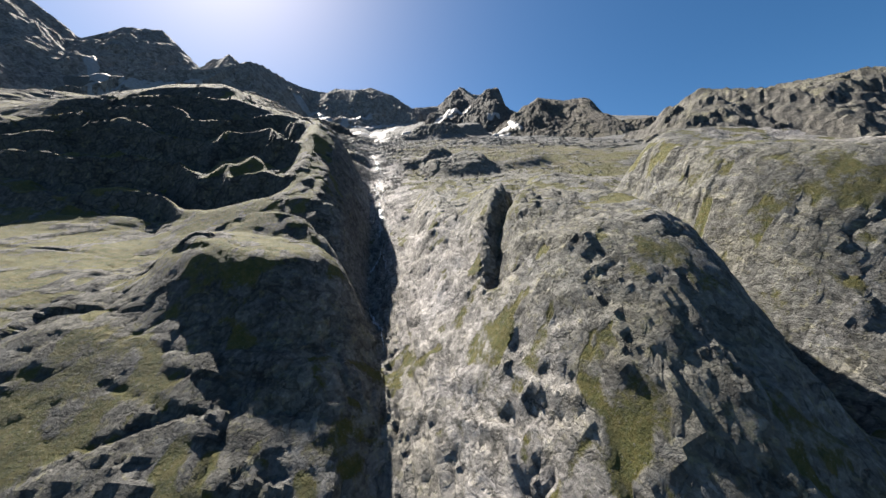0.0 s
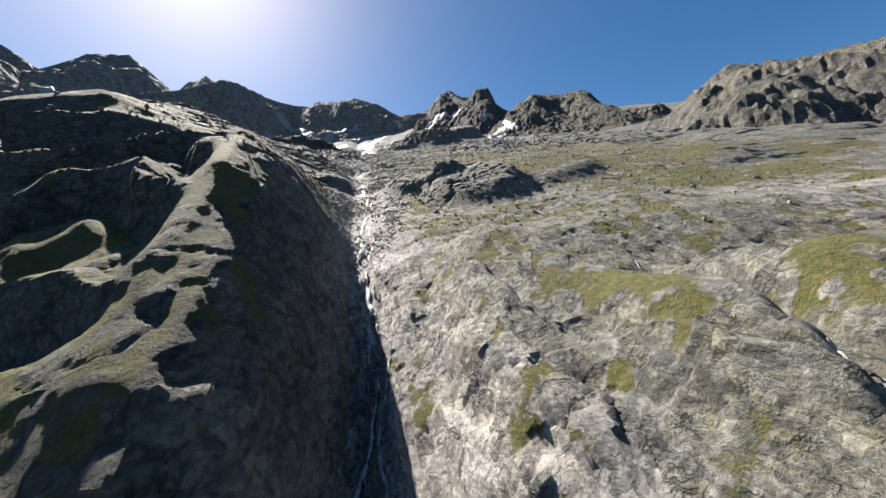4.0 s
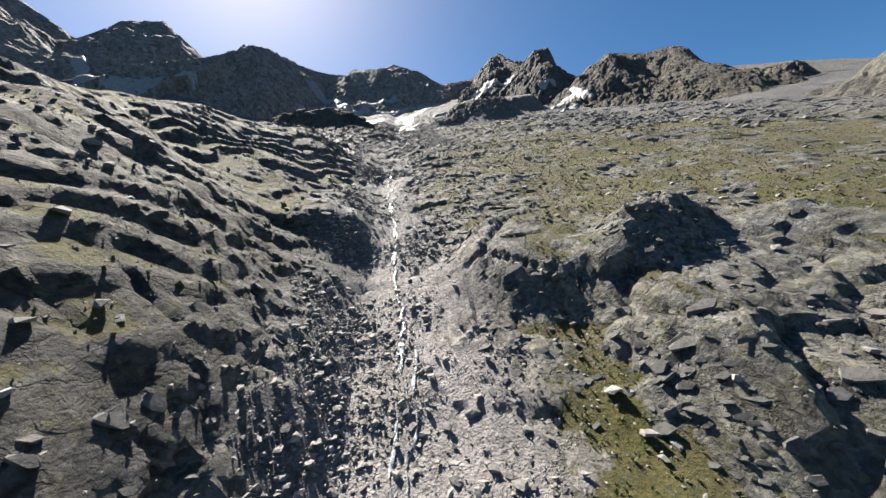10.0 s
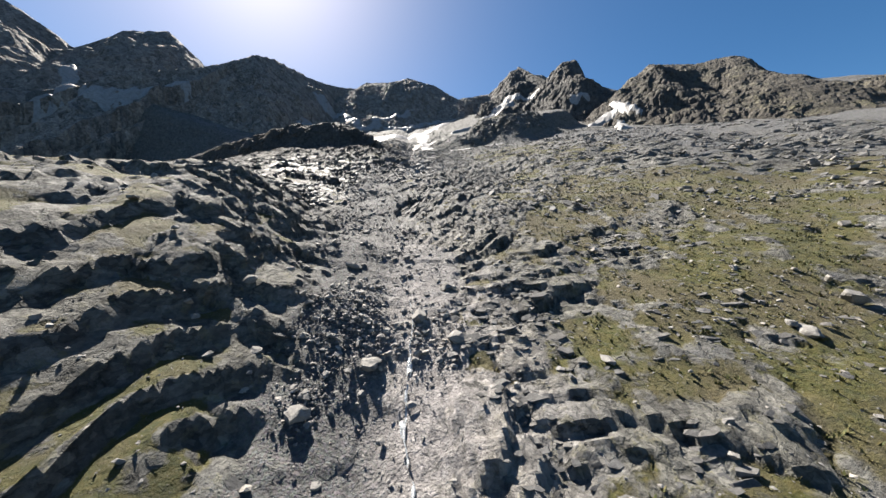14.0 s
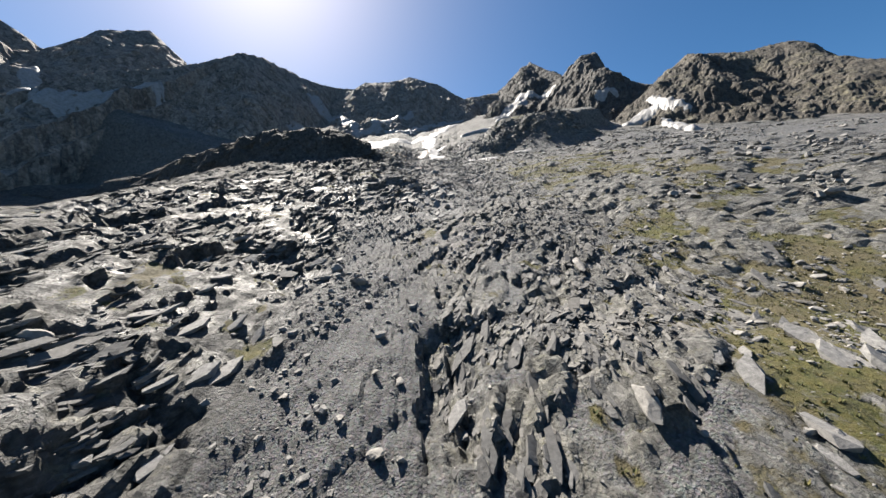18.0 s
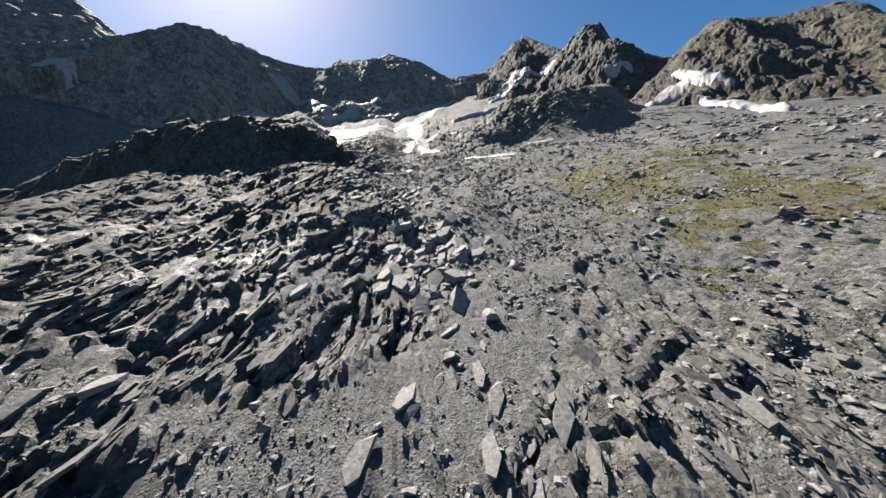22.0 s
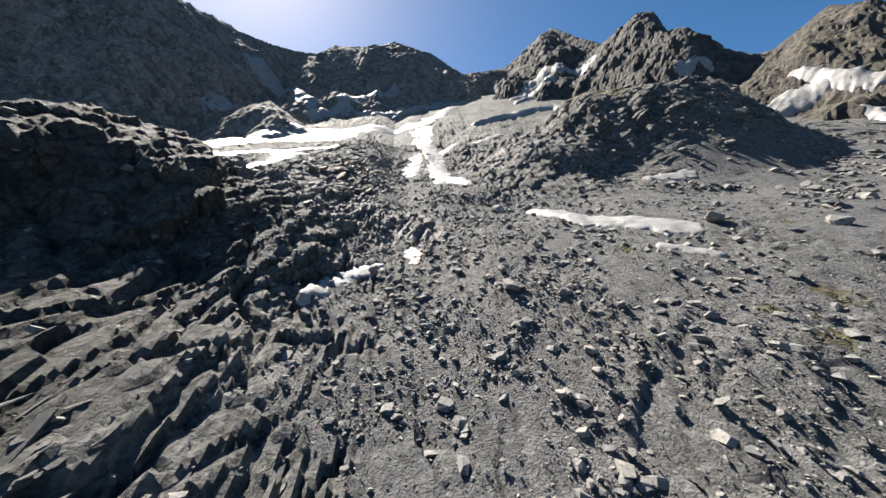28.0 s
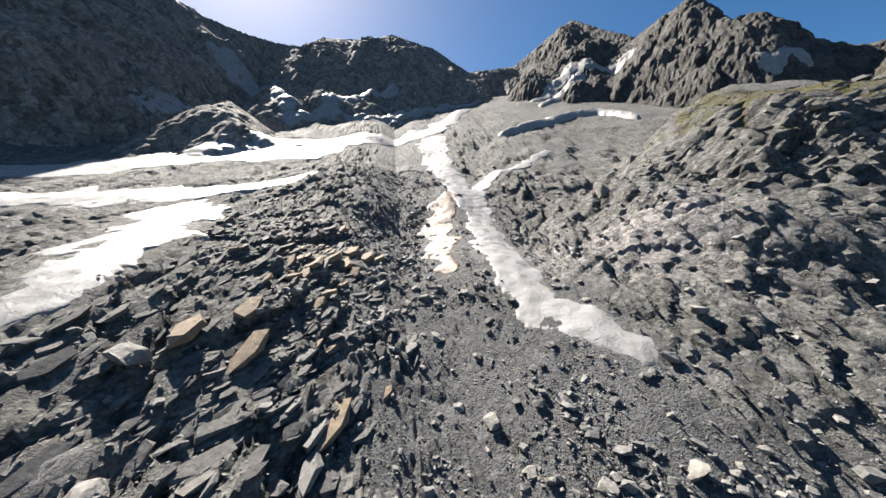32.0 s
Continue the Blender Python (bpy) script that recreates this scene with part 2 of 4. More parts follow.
def rock_colour(nt, pos, pale, mid, dark, size=1.0):
    """Gneiss: grey with lighter quartz bands, dark lichen and brownish stains."""
    big = noise_node(nt, pos, 0.05 * size, 4)
    fine = noise_node(nt, pos, 1.6 * size, 8, 0.7)
    spots = noise_node(nt, pos, 0.45 * size, 8, 0.75)
    col = ramp(nt, fine, [(0.3, dark), (0.5, mid), (0.72, pale)])
    col = mix(nt, maths(nt, 'MULTIPLY', maths(nt, 'SUBTRACT', big, 0.38), 1.6), col, tuple(0.55 * m + 0.45 * c for m, c in zip(mid, (0.135, 0.122, 0.105))))
    darkening = maths(nt, 'MULTIPLY', maths(nt, 'GREATER_THAN', spots, 0.58), 0.45)
    col = mix(nt, darkening, col, tuple(0.45 * d for d in mid))
    return col, fine, spots


def broken_rock(nt, pos, stretch, size):
    """Joint blocks of two sizes: a tone for each block and a height with risers between them."""
    bent = nt.nodes.new("ShaderNodeVectorMath")
    bent.operation = 'MULTIPLY_ADD'
    warp = node(nt, "ShaderNodeTexNoise", Scale=0.6 / size, Detail=4.0)
    nt.links.new(pos, warp.inputs["Vector"])
    nt.links.new(warp.outputs["Color"], bent.inputs[0])
    bent.inputs[1].default_value = (1.6 * size,) * 3
    nt.links.new(pos, bent.inputs[2])
    drawn = nt.nodes.new("ShaderNodeVectorMath")
    drawn.operation = 'MULTIPLY'
    nt.links.new(bent.outputs[0], drawn.inputs[0])
    drawn.inputs[1].default_value = stretch
    tone, height = None, None
    for scale, weight in ((0.75, 1.0), (2.4, 0.5)):
        cell, joint = (node(nt, "ShaderNodeTexVoronoi", Scale=scale / size) for _ in range(2))
        joint.feature = 'DISTANCE_TO_EDGE'
        for v in (cell, joint):
            nt.links.new(drawn.outputs[0], v.inputs["Vector"])
        sep = nt.nodes.new("ShaderNodeSeparateColor")
        nt.links.new(cell.outputs["Color"], sep.inputs[0])
        cleft = maths(nt, 'MINIMUM', maths(nt, 'MULTIPLY', joint.outputs["Distance"], 11.0), 1.0)
        lean = maths(nt, 'MULTIPLY', cell.outputs["Distance"], maths(nt, 'SUBTRACT', sep.outputs[1], 0.3))
        h = maths(nt, 'MULTIPLY', maths(nt, 'ADD', maths(nt, 'ADD', sep.outputs[0], lean), maths(nt, 'MULTIPLY', cleft, 0.16)), weight)
        t = maths(nt, 'ADD', maths(nt, 'MULTIPLY', sep.outputs[2], 0.64), maths(nt, 'MULTIPLY', cleft, 0.12))
        height = h if height is None else maths(nt, 'ADD', height, h)
        tone = t if tone is None else maths(nt, 'ADD', tone, t)
    return tone, height


def ground_material():
    m, nt, bsdf = material("alpine_ground")
    pos = nt.nodes.new("ShaderNodeNewGeometry").outputs["Position"]
    rock, fine, spots = rock_colour(nt, pos, (0.190, 0.189, 0.182), (0.106, 0.1055, 0.101), (0.042, 0.042, 0.041))
    turf_a, scree_a, pale_a = attribute(nt, "turf"), attribute(nt, "scree"), attribute(nt, "pale")
    vor = node(nt, "ShaderNodeTexVoronoi", Scale=5.5)
    nt.links.new(pos, vor.inputs["Vector"])
    grit = mix(nt, 0.55, ramp(nt, fine, [(0.3, (0.034, 0.036, 0.039)), (0.7, (0.112, 0.114, 0.117))]), vor.outputs["Color"], 'SOFT_LIGHT')
    hsv = node(nt, "ShaderNodeHueSaturation", Saturation=0.25)
    nt.links.new(grit, hsv.inputs["Color"])
    col = mix(nt, scree_a, rock, hsv.outputs[0])
    col = mix(nt, maths(nt, 'MULTIPLY', pale_a, 0.9), col, ramp(nt, fine, [(0.3, (0.159, 0.148, 0.145)), (0.7, (0.375, 0.351, 0.342))]))
    darkening = maths(nt, 'MULTIPLY', attribute(nt, "dark_and_shade"), 0.88)      # dark left-hand slabs; on wall and knoll the shade is painted into the colour
    col = mix(nt, darkening, col, ramp(nt, fine, [(0.3, (0.018, 0.0185, 0.018)), (0.7, (0.074, 0.070, 0.064))]))
    seam = node(nt, "ShaderNodeTexVoronoi", Scale=0.2)                # wide dark joint lines, drawn only within the darkened zone
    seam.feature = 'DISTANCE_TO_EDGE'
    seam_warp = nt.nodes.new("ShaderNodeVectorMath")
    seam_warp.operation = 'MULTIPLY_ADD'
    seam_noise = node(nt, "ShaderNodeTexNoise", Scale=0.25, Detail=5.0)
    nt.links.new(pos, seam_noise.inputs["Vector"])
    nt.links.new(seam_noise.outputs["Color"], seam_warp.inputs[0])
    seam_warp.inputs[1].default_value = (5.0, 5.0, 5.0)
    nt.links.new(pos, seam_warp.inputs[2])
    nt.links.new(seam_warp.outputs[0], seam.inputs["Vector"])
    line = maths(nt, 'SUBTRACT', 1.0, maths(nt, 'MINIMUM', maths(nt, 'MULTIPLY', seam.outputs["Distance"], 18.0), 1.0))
    col = mix(nt, maths(nt, 'MULTIPLY', maths(nt, 'MULTIPLY', line, darkening), 1.1), col, (0.010, 0.011, 0.009))
    # olive and ochre lichen on the lower steps, fading out up the valley
    level = nt.nodes.new("ShaderNodeSeparateXYZ")
    nt.links.new(pos, level.inputs[0])
    low = maths(nt, 'MINIMUM', maths(nt, 'MAXIMUM', maths(nt, 'MULTIPLY', maths(nt, 'SUBTRACT', 165.0, level.outputs[2]), 0.014), 0.2), 1.0)
    low = maths(nt, 'MULTIPLY', low, maths(nt, 'SUBTRACT', 1.0, maths(nt, 'MAXIMUM', maths(nt, 'MULTIPLY', pale_a, 0.7), maths(nt, 'MULTIPLY', scree_a, 0.9))))
    crust = maths(nt, 'MINIMUM', maths(nt, 'MAXIMUM', maths(nt, 'MULTIPLY', maths(nt, 'SUBTRACT', noise_node(nt, pos, 0.16, 6, 0.65), 0.36), 4.0), 0.0), 1.0)
    col = mix(nt, maths(nt, 'MULTIPLY', low, crust), col, (1.03, 1.0, 0.86), 'MULTIPLY')
    ochre = maths(nt, 'MULTIPLY', maths(nt, 'GREATER_THAN', noise_node(nt, pos, 0.9, 7, 0.7), 0.57), 0.28)
    col = mix(nt, maths(nt, 'MULTIPLY', ochre, low), col, (0.19, 0.175, 0.075))
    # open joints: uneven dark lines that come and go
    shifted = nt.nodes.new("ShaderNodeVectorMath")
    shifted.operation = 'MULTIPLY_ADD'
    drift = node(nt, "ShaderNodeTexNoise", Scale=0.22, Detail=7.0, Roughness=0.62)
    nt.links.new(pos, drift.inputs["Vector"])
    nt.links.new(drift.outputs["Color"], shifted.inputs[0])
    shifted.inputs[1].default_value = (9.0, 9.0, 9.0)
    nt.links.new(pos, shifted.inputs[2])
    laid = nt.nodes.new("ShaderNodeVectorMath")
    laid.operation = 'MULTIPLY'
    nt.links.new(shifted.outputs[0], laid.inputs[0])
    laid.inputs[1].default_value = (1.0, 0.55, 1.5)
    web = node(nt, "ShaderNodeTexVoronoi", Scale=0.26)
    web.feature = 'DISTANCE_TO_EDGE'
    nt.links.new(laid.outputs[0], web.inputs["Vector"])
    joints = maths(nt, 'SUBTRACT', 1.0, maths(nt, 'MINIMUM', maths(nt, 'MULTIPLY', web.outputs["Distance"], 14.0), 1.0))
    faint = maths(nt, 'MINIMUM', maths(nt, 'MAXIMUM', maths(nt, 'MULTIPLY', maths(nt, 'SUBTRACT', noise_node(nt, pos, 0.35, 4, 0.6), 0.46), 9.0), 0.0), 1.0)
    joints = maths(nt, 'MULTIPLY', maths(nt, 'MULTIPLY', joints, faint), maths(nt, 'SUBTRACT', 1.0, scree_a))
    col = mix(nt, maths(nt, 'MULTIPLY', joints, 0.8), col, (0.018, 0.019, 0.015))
    tone, risers = broken_rock(nt, pos, (1.0, 0.6, 1.0), 1.0)
    grey = nt.nodes.new("ShaderNodeCombineColor")
    for k in range(3):
        nt.links.new(maths(nt, 'ADD', tone, 0.15), grey.inputs[k])
    col = mix(nt, maths(nt, 'SUBTRACT', 1.0, maths(nt, 'MULTIPLY', scree_a, 0.6)), col, grey.outputs[0], 'MULTIPLY')
    tuft, fleck = noise_node(nt, pos, 1.1, 9, 0.78), noise_node(nt, pos, 4.0, 5, 0.7)
    grass = ramp(nt, tuft, [(0.3, (0.014, 0.019, 0.003)), (0.44, (0.046, 0.05, 0.004)), (0.56, (0.074, 0.065, 0.008)), (0.72, (0.115, 0.096, 0.034))])
    grass = mix(nt, maths(nt, 'MULTIPLY', maths(nt, 'GREATER_THAN', fleck, 0.62), 0.5), grass, (0.178, 0.169, 0.150))
    straw = maths(nt, 'MINIMUM', maths(nt, 'MAXIMUM', maths(nt, 'MULTIPLY', maths(nt, 'SUBTRACT', noise_node(nt, pos, 0.11, 5, 0.65), 0.42), 5.0), 0.0), 0.85)
    height = nt.nodes.new("ShaderNodeSeparateXYZ")
    nt.links.new(pos, height.inputs[0])
    straw = maths(nt, 'MULTIPLY', straw, maths(nt, 'MINIMUM', maths(nt, 'MAXIMUM', maths(nt, 'MULTIPLY', maths(nt, 'SUBTRACT', height.outputs[2], 62.0), 0.05), 0.0), 1.0))     # the lowest steps carry fresh green moss
    grass = mix(nt, straw, grass, ramp(nt, fleck, [(0.35, (0.048, 0.038, 0.016)), (0.65, (0.105, 0.086, 0.045))]))
    edge = maths(nt, 'ADD', turf_a, maths(nt, 'MULTIPLY', maths(nt, 'SUBTRACT', spots, 0.5), 1.3))
    edge = maths(nt, 'MINIMUM', maths(nt, 'MAXIMUM', maths(nt, 'MULTIPLY', maths(nt, 'SUBTRACT', edge, 0.42), 6.0), 0.0), 1.0)
    col = mix(nt, edge, col, grass)
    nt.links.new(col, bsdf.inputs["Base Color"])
    wet = maths(nt, 'MULTIPLY', attribute(nt, "wet"), maths(nt, 'MULTIPLY', maths(nt, 'SUBTRACT', 1.0, edge), maths(nt, 'MINIMUM', maths(nt, 'MAXIMUM', maths(nt, 'MULTIPLY', maths(nt, 'SUBTRACT', spots, 0.42), 6.0), 0.0), 1.0)))
    nt.links.new(maths(nt, 'SUBTRACT', 0.9, maths(nt, 'MULTIPLY', wet, 0.45)), bsdf.inputs["Roughness"])
    # hairline joints, bent by noise
    bent = nt.nodes.new("ShaderNodeVectorMath")
    bent.operation = 'MULTIPLY_ADD'
    warp = node(nt, "ShaderNodeTexNoise", Scale=0.5, Detail=3.0)
    nt.links.new(pos, warp.inputs["Vector"])
    nt.links.new(warp.outputs["Color"], bent.inputs[0])
    bent.inputs[1].default_value = (2.2, 2.2, 2.2)
    nt.links.new(pos, bent.inputs[2])
    joint = node(nt, "ShaderNodeTexVoronoi", Scale=0.75)
    joint.feature = 'DISTANCE_TO_EDGE'
    nt.links.new(bent.outputs[0], joint.inputs["Vector"])
    cleft = maths(nt, 'MINIMUM', maths(nt, 'MULTIPLY', joint.outputs["Distance"], 14.0), 1.0)
    cleft = maths(nt, 'MULTIPLY', cleft, maths(nt, 'SUBTRACT', 1.0, maths(nt, 'MAXIMUM', edge, scree_a)))
    pebbles = maths(nt, 'MULTIPLY', maths(nt, 'MULTIPLY', noise_node(nt, pos, 5.0, 3, 0.5), scree_a), 0.8)
    h = maths(nt, 'ADD', maths(nt, 'MULTIPLY', fine, 0.7), maths(nt, 'ADD', maths(nt, 'ADD', spots, maths(nt, 'MULTIPLY', cleft, 0.06)), pebbles))
    h = maths(nt, 'ADD', h, maths(nt, 'MULTIPLY', maths(nt, 'MULTIPLY', fleck, edge), 0.5))
    risers = maths(nt, 'MULTIPLY', risers, maths(nt, 'SUBTRACT', 1.0, maths(nt, 'MULTIPLY', maths(nt, 'MAXIMUM', edge, scree_a), 0.85)))
    h = maths(nt, 'ADD', h, maths(nt, 'MULTIPLY', risers, 0.6))
    h = maths(nt, 'SUBTRACT', h, maths(nt, 'MULTIPLY', maths(nt, 'MULTIPLY', joints, maths(nt, 'SUBTRACT', 1.0, edge)), 0.45))
    bump(nt, bsdf, h, 1.0, 0.5)
    return m


def mountain_material(name, pale, mid, dark):
    m, nt, bsdf = material(name)
    pos = nt.nodes.new("ShaderNodeNewGeometry").outputs["Position"]
    col, fine, spots = rock_colour(nt, pos, pale, mid, dark, 0.3)
    green = attribute(nt, "turf")
    n = noise_node(nt, pos, 0.12, 8, 0.7)
    f = maths(nt, 'MULTIPLY', green, maths(nt, 'MINIMUM', maths(nt, 'MAXIMUM', maths(nt, 'MULTIPLY', maths(nt, 'SUBTRACT', n, 0.45), 8), 0), 1))
    col = mix(nt, f, col, (0.103, 0.098, 0.038))
    nt.links.new(col, bsdf.inputs["Base Color"])
    bsdf.inputs["Roughness"].default_value = 0.9
    tone, risers = broken_rock(nt, pos, (1.0, 1.0, 0.6), 5.0)
    grey = nt.nodes.new("ShaderNodeCombineColor")
    for k in range(3):
        nt.links.new(maths(nt, 'ADD', tone, 0.15), grey.inputs[k])
    nt.links.new(mix(nt, 1.0, col, grey.outputs[0], 'MULTIPLY'), bsdf.inputs["Base Color"])
    bump(nt, bsdf, maths(nt, 'ADD', maths(nt, 'ADD', fine, spots), risers), 1.0, 1.6)
    return m


def snow_material(name, clean, dirt):
    m, nt, bsdf = material(name)
    pos = nt.nodes.new("ShaderNodeNewGeometry").outputs["Position"]
    a, b = noise_node(nt, pos, 0.35, 8, 0.7), noise_node(nt, pos, 2.5, 6, 0.7)
    col = mix(nt, maths(nt, 'MULTIPLY', maths(nt, 'GREATER_THAN', b, 0.60), 0.7), ramp(nt, a, [(0.35, dirt), (0.6, clean)]), (0.187, 0.169, 0.150))
    nt.links.new(col, bsdf.inputs["Base Color"])
    bsdf.inputs["Roughness"].default_value = 0.6
    bump(nt, bsdf, maths(nt, 'ADD', a, maths(nt, 'MULTIPLY', b, 0.5)), 0.7, 0.3)
    return m


def stone_material(name, pale, mid, dark):
    m, nt, bsdf = material(name)
    tc = nt.nodes.new("ShaderNodeTexCoord").outputs["Object"]
    col, fine, spots = rock_colour(nt, tc, pale, mid, dark, 1.5)
    info = nt.nodes.new("ShaderNodeNewGeometry").outputs["Random Per Island"]
    tone = ramp(nt, info, [(0.0, (0.55, 0.56, 0.57)), (0.6, (0.95, 0.94, 0.93)), (1.0, (1.25, 1.2, 1.12))])
    col = mix(nt, 1.0, col, tone, 'MULTIPLY')
    nt.links.new(col, bsdf.inputs["Base Color"])
    bsdf.inputs["Roughness"].default_value = 0.85
    bump(nt, bsdf, maths(nt, 'ADD', fine, spots), 0.7, 0.15)
    return m


GROUND = ground_material()
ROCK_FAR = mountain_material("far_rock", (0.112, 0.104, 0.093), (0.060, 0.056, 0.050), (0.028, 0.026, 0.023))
# lifted rock colour: veiling haze over the shaded mountains is painted in
ROCK_HAZED = mountain_material("hazed_rock", (0.319, 0.281, 0.244), (0.206, 0.183, 0.159), (0.094, 0.084, 0.075))
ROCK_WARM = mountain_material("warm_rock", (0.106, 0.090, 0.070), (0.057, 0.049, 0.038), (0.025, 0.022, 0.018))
ROCK_TALUS = mountain_material("talus_rock", (0.118, 0.111, 0.096), (0.068, 0.064, 0.055), (0.031, 0.029, 0.025))
SNOW = snow_material("old_snow", (0.27, 0.268, 0.265), (0.17, 0.165, 0.16))
SNOW_DIRTY = snow_material("rusty_snow", (0.25, 0.18, 0.13), (0.16, 0.11, 0.08))
STONE_WARM = stone_material("rusty_stone", (0.319, 0.253, 0.178), (0.206, 0.154, 0.103), (0.094, 0.075, 0.056))
STONE_PALE = stone_material("pale_stone", (0.36, 0.345, 0.33), (0.23, 0.222, 0.212), (0.11, 0.108, 0.104))
STONE_SLAB = stone_material("slab_stone", (0.145, 0.145, 0.144), (0.086, 0.086, 0.086), (0.037, 0.037, 0.037))
STONE = stone_material("scree_stone", (0.272, 0.267, 0.258), (0.166, 0.164, 0.160), (0.075, 0.075, 0.075))

# ---- where snow lies: label, spine of (x, y, half width), cell, rusty or not, thickness, raggedness, seed ----
SNOWS = [
    ("broad old snow field lying on the scree", [(-262, 520, 6), (-221, 529, 9), (-186, 525, 9), (-168, 538, 6), (-162, 556, 4)], 0.6, 0, 0.5, 0.4, 1),
    ("lower lobe of the old snow field on the scree", [(-147, 461, 2.2), (-147, 468, 3.2), (-146, 476, 4.2), (-153, 492, 6.0), (-170, 514, 8)], 0.45, 0, 0.35, 0.5, 27),
    ("wide sunlit snow slope below the dark mountain", [(-320, 545, 10), (-278, 574, 16), (-238, 597, 16), (-195, 618, 13), (-161, 675, 9)], 1.0, 0, 1.2, 0.3, 2),
    ("snow tongue between bare rock strips", [(-222, 628, 9), (-179, 652, 12), (-134, 694, 11), (-106, 790, 7)], 0.9, 0, 1.2, 0.4, 3),
    ("narrow snow chute running down beside rock slabs", [(-130, 664, 9), (-118, 588, 6.5), (-105, 540, 4.6), (-101, 508, 4.3), (-96, 494, 3.6), (-88, 486, 2.2)], 0.45, 0, 0.35, 0.4, 4),
    ("side arm of the snow chute", [(-106, 548, 4), (-90, 580, 3.4), (-66, 613, 2.6)], 0.6, 0, 0.3, 0.45, 5),
    ("rust-coloured dirty snow beside the chute", [(-113, 545, 3.4), (-114, 526, 4.2), (-111, 506, 2.6)], 0.45, 1, 0.15, 0.6, 6),
    ("small rusty snow remnant among stones", [(-98, 440, 1.4), (-97, 434, 1.6)], 0.3, 1, 0.3, 0.7, 7),
    ("flat snow patch lying between boulders", [(-72, 462, 1.8), (-64, 452, 3.6), (-52, 442, 4)], 0.4, 0, 0.6, 0.5, 8),
    ("small snow remnant on scree", [(-33, 483, 2), (-22, 484, 2.4)], 0.5, 0, 0.7, 0.5, 9),
    ("small snow remnant on scree", [(-57, 434, 1.2), (-52, 431, 1.6)], 0.4, 0, 0.6, 0.5, 10),
    ("thin snow strip at the foot of a rock step", [(-108, 420, 0.9), (-106, 427, 1.4), (-103, 434, 1.1)], 0.35, 0, 0.2, 0.5, 11),
    ("snow patch at the foot of a rocky ridge", [(103, 607, 6), (118, 611, 6.5), (130, 602, 5)], 0.7, 0, 4.5, 0.4, 12),
    ("long snow patch at the foot of a rocky ridge", [(120, 566, 4.5), (98, 510, 5.5), (96, 488, 4.5), (73, 450, 4)], 0.7, 0, 4.5, 0.4, 13),
    ("snow band on a sunlit rocky slope", [(132, 620, 4), (135, 592, 5), (143, 574, 4)], 0.7, 0, 4.5, 0.4, 14),
    ("small snow remnant under a rocky ridge", [(102, 694, 5), (122, 689, 5)], 0.8, 0, 4.5, 0.4, 22),
    ("curved snow patch below a pointed peak", [(-83, 656, 3.5), (-43, 692, 6.5), (-4, 708, 6), (4, 668, 3)], 1.0, 0, 4.5, 0.3, 15),
    ("snow band in a gully of the peak", [(-32, 800, 6), (17, 836, 9), (40, 825, 8), (68, 813, 7)], 1.0, 0, 4.0, 0.3, 16),
    ("snow band in a gully of the peak", [(-30, 774, 5), (-5, 796, 7), (20, 818, 7)], 1.0, 0, 4.0, 0.3, 17),
    ("steep snow couloir beside the headwall", [(-352, 752, 9), (-334, 782, 12), (-300, 770, 10), (-262, 714, 8)], 1.5, 0, 4.0, 0.4, 18),
    ("streaked snow below the headwall", [(-243, 725, 5), (-176, 737, 6), (-133, 820, 7), (-97, 845, 6)], 1.6, 0, 3.0, 0.7, 19),
    ("streaked snow below the headwall", [(-255, 702, 6), (-221, 760, 8), (-190, 800, 6)], 1.6, 0, 3.0, 0.6, 20),
    ("snow neck beside the rock island", [(-334, 656, 6), (-322, 686, 6)], 1.0, 0, 2.6, 0.4, 25),
    ("snow filling a distant notch", [(-519, 478, 7), (-480, 505, 8), (-464, 531, 8), (-440, 556, 6)], 1.6, 0, 4.0, 0.5, 21),
    ("snow gully between two distant mountains", [(-645, 568, 8), (-600, 540, 8), (-564, 512, 10), (-530, 470, 8)], 2.0, 0, 5.0, 0.4, 26),
]


def spine_field(X, Y, spine):
    F = np.full(X.shape, -9.0)
    for (ax, ay, ar), (bx, by, br) in zip(spine[:-1], spine[1:]):
        t = np.clip(((X - ax) * (bx - ax) + (Y - ay) * (by - ay)) / ((bx - ax) ** 2 + (by - ay) ** 2), 0, 1)
        F = np.maximum(F, 1 - np.hypot(X - ax - t * (bx - ax), Y - ay - t * (by - ay)) / (ar + t * (br - ar)))
    return F


def snow_cover(X, Y):
    """1 where snow lies on the ground: the rock under it is evened out."""
    out = np.zeros(X.shape)
    rows = Y[:, 0] > 380
    for entry in SNOWS:
        out[rows] = np.maximum(out[rows], step(-0.35, 0.1, spine_field(X[rows], Y[rows], entry[1])))
    return out


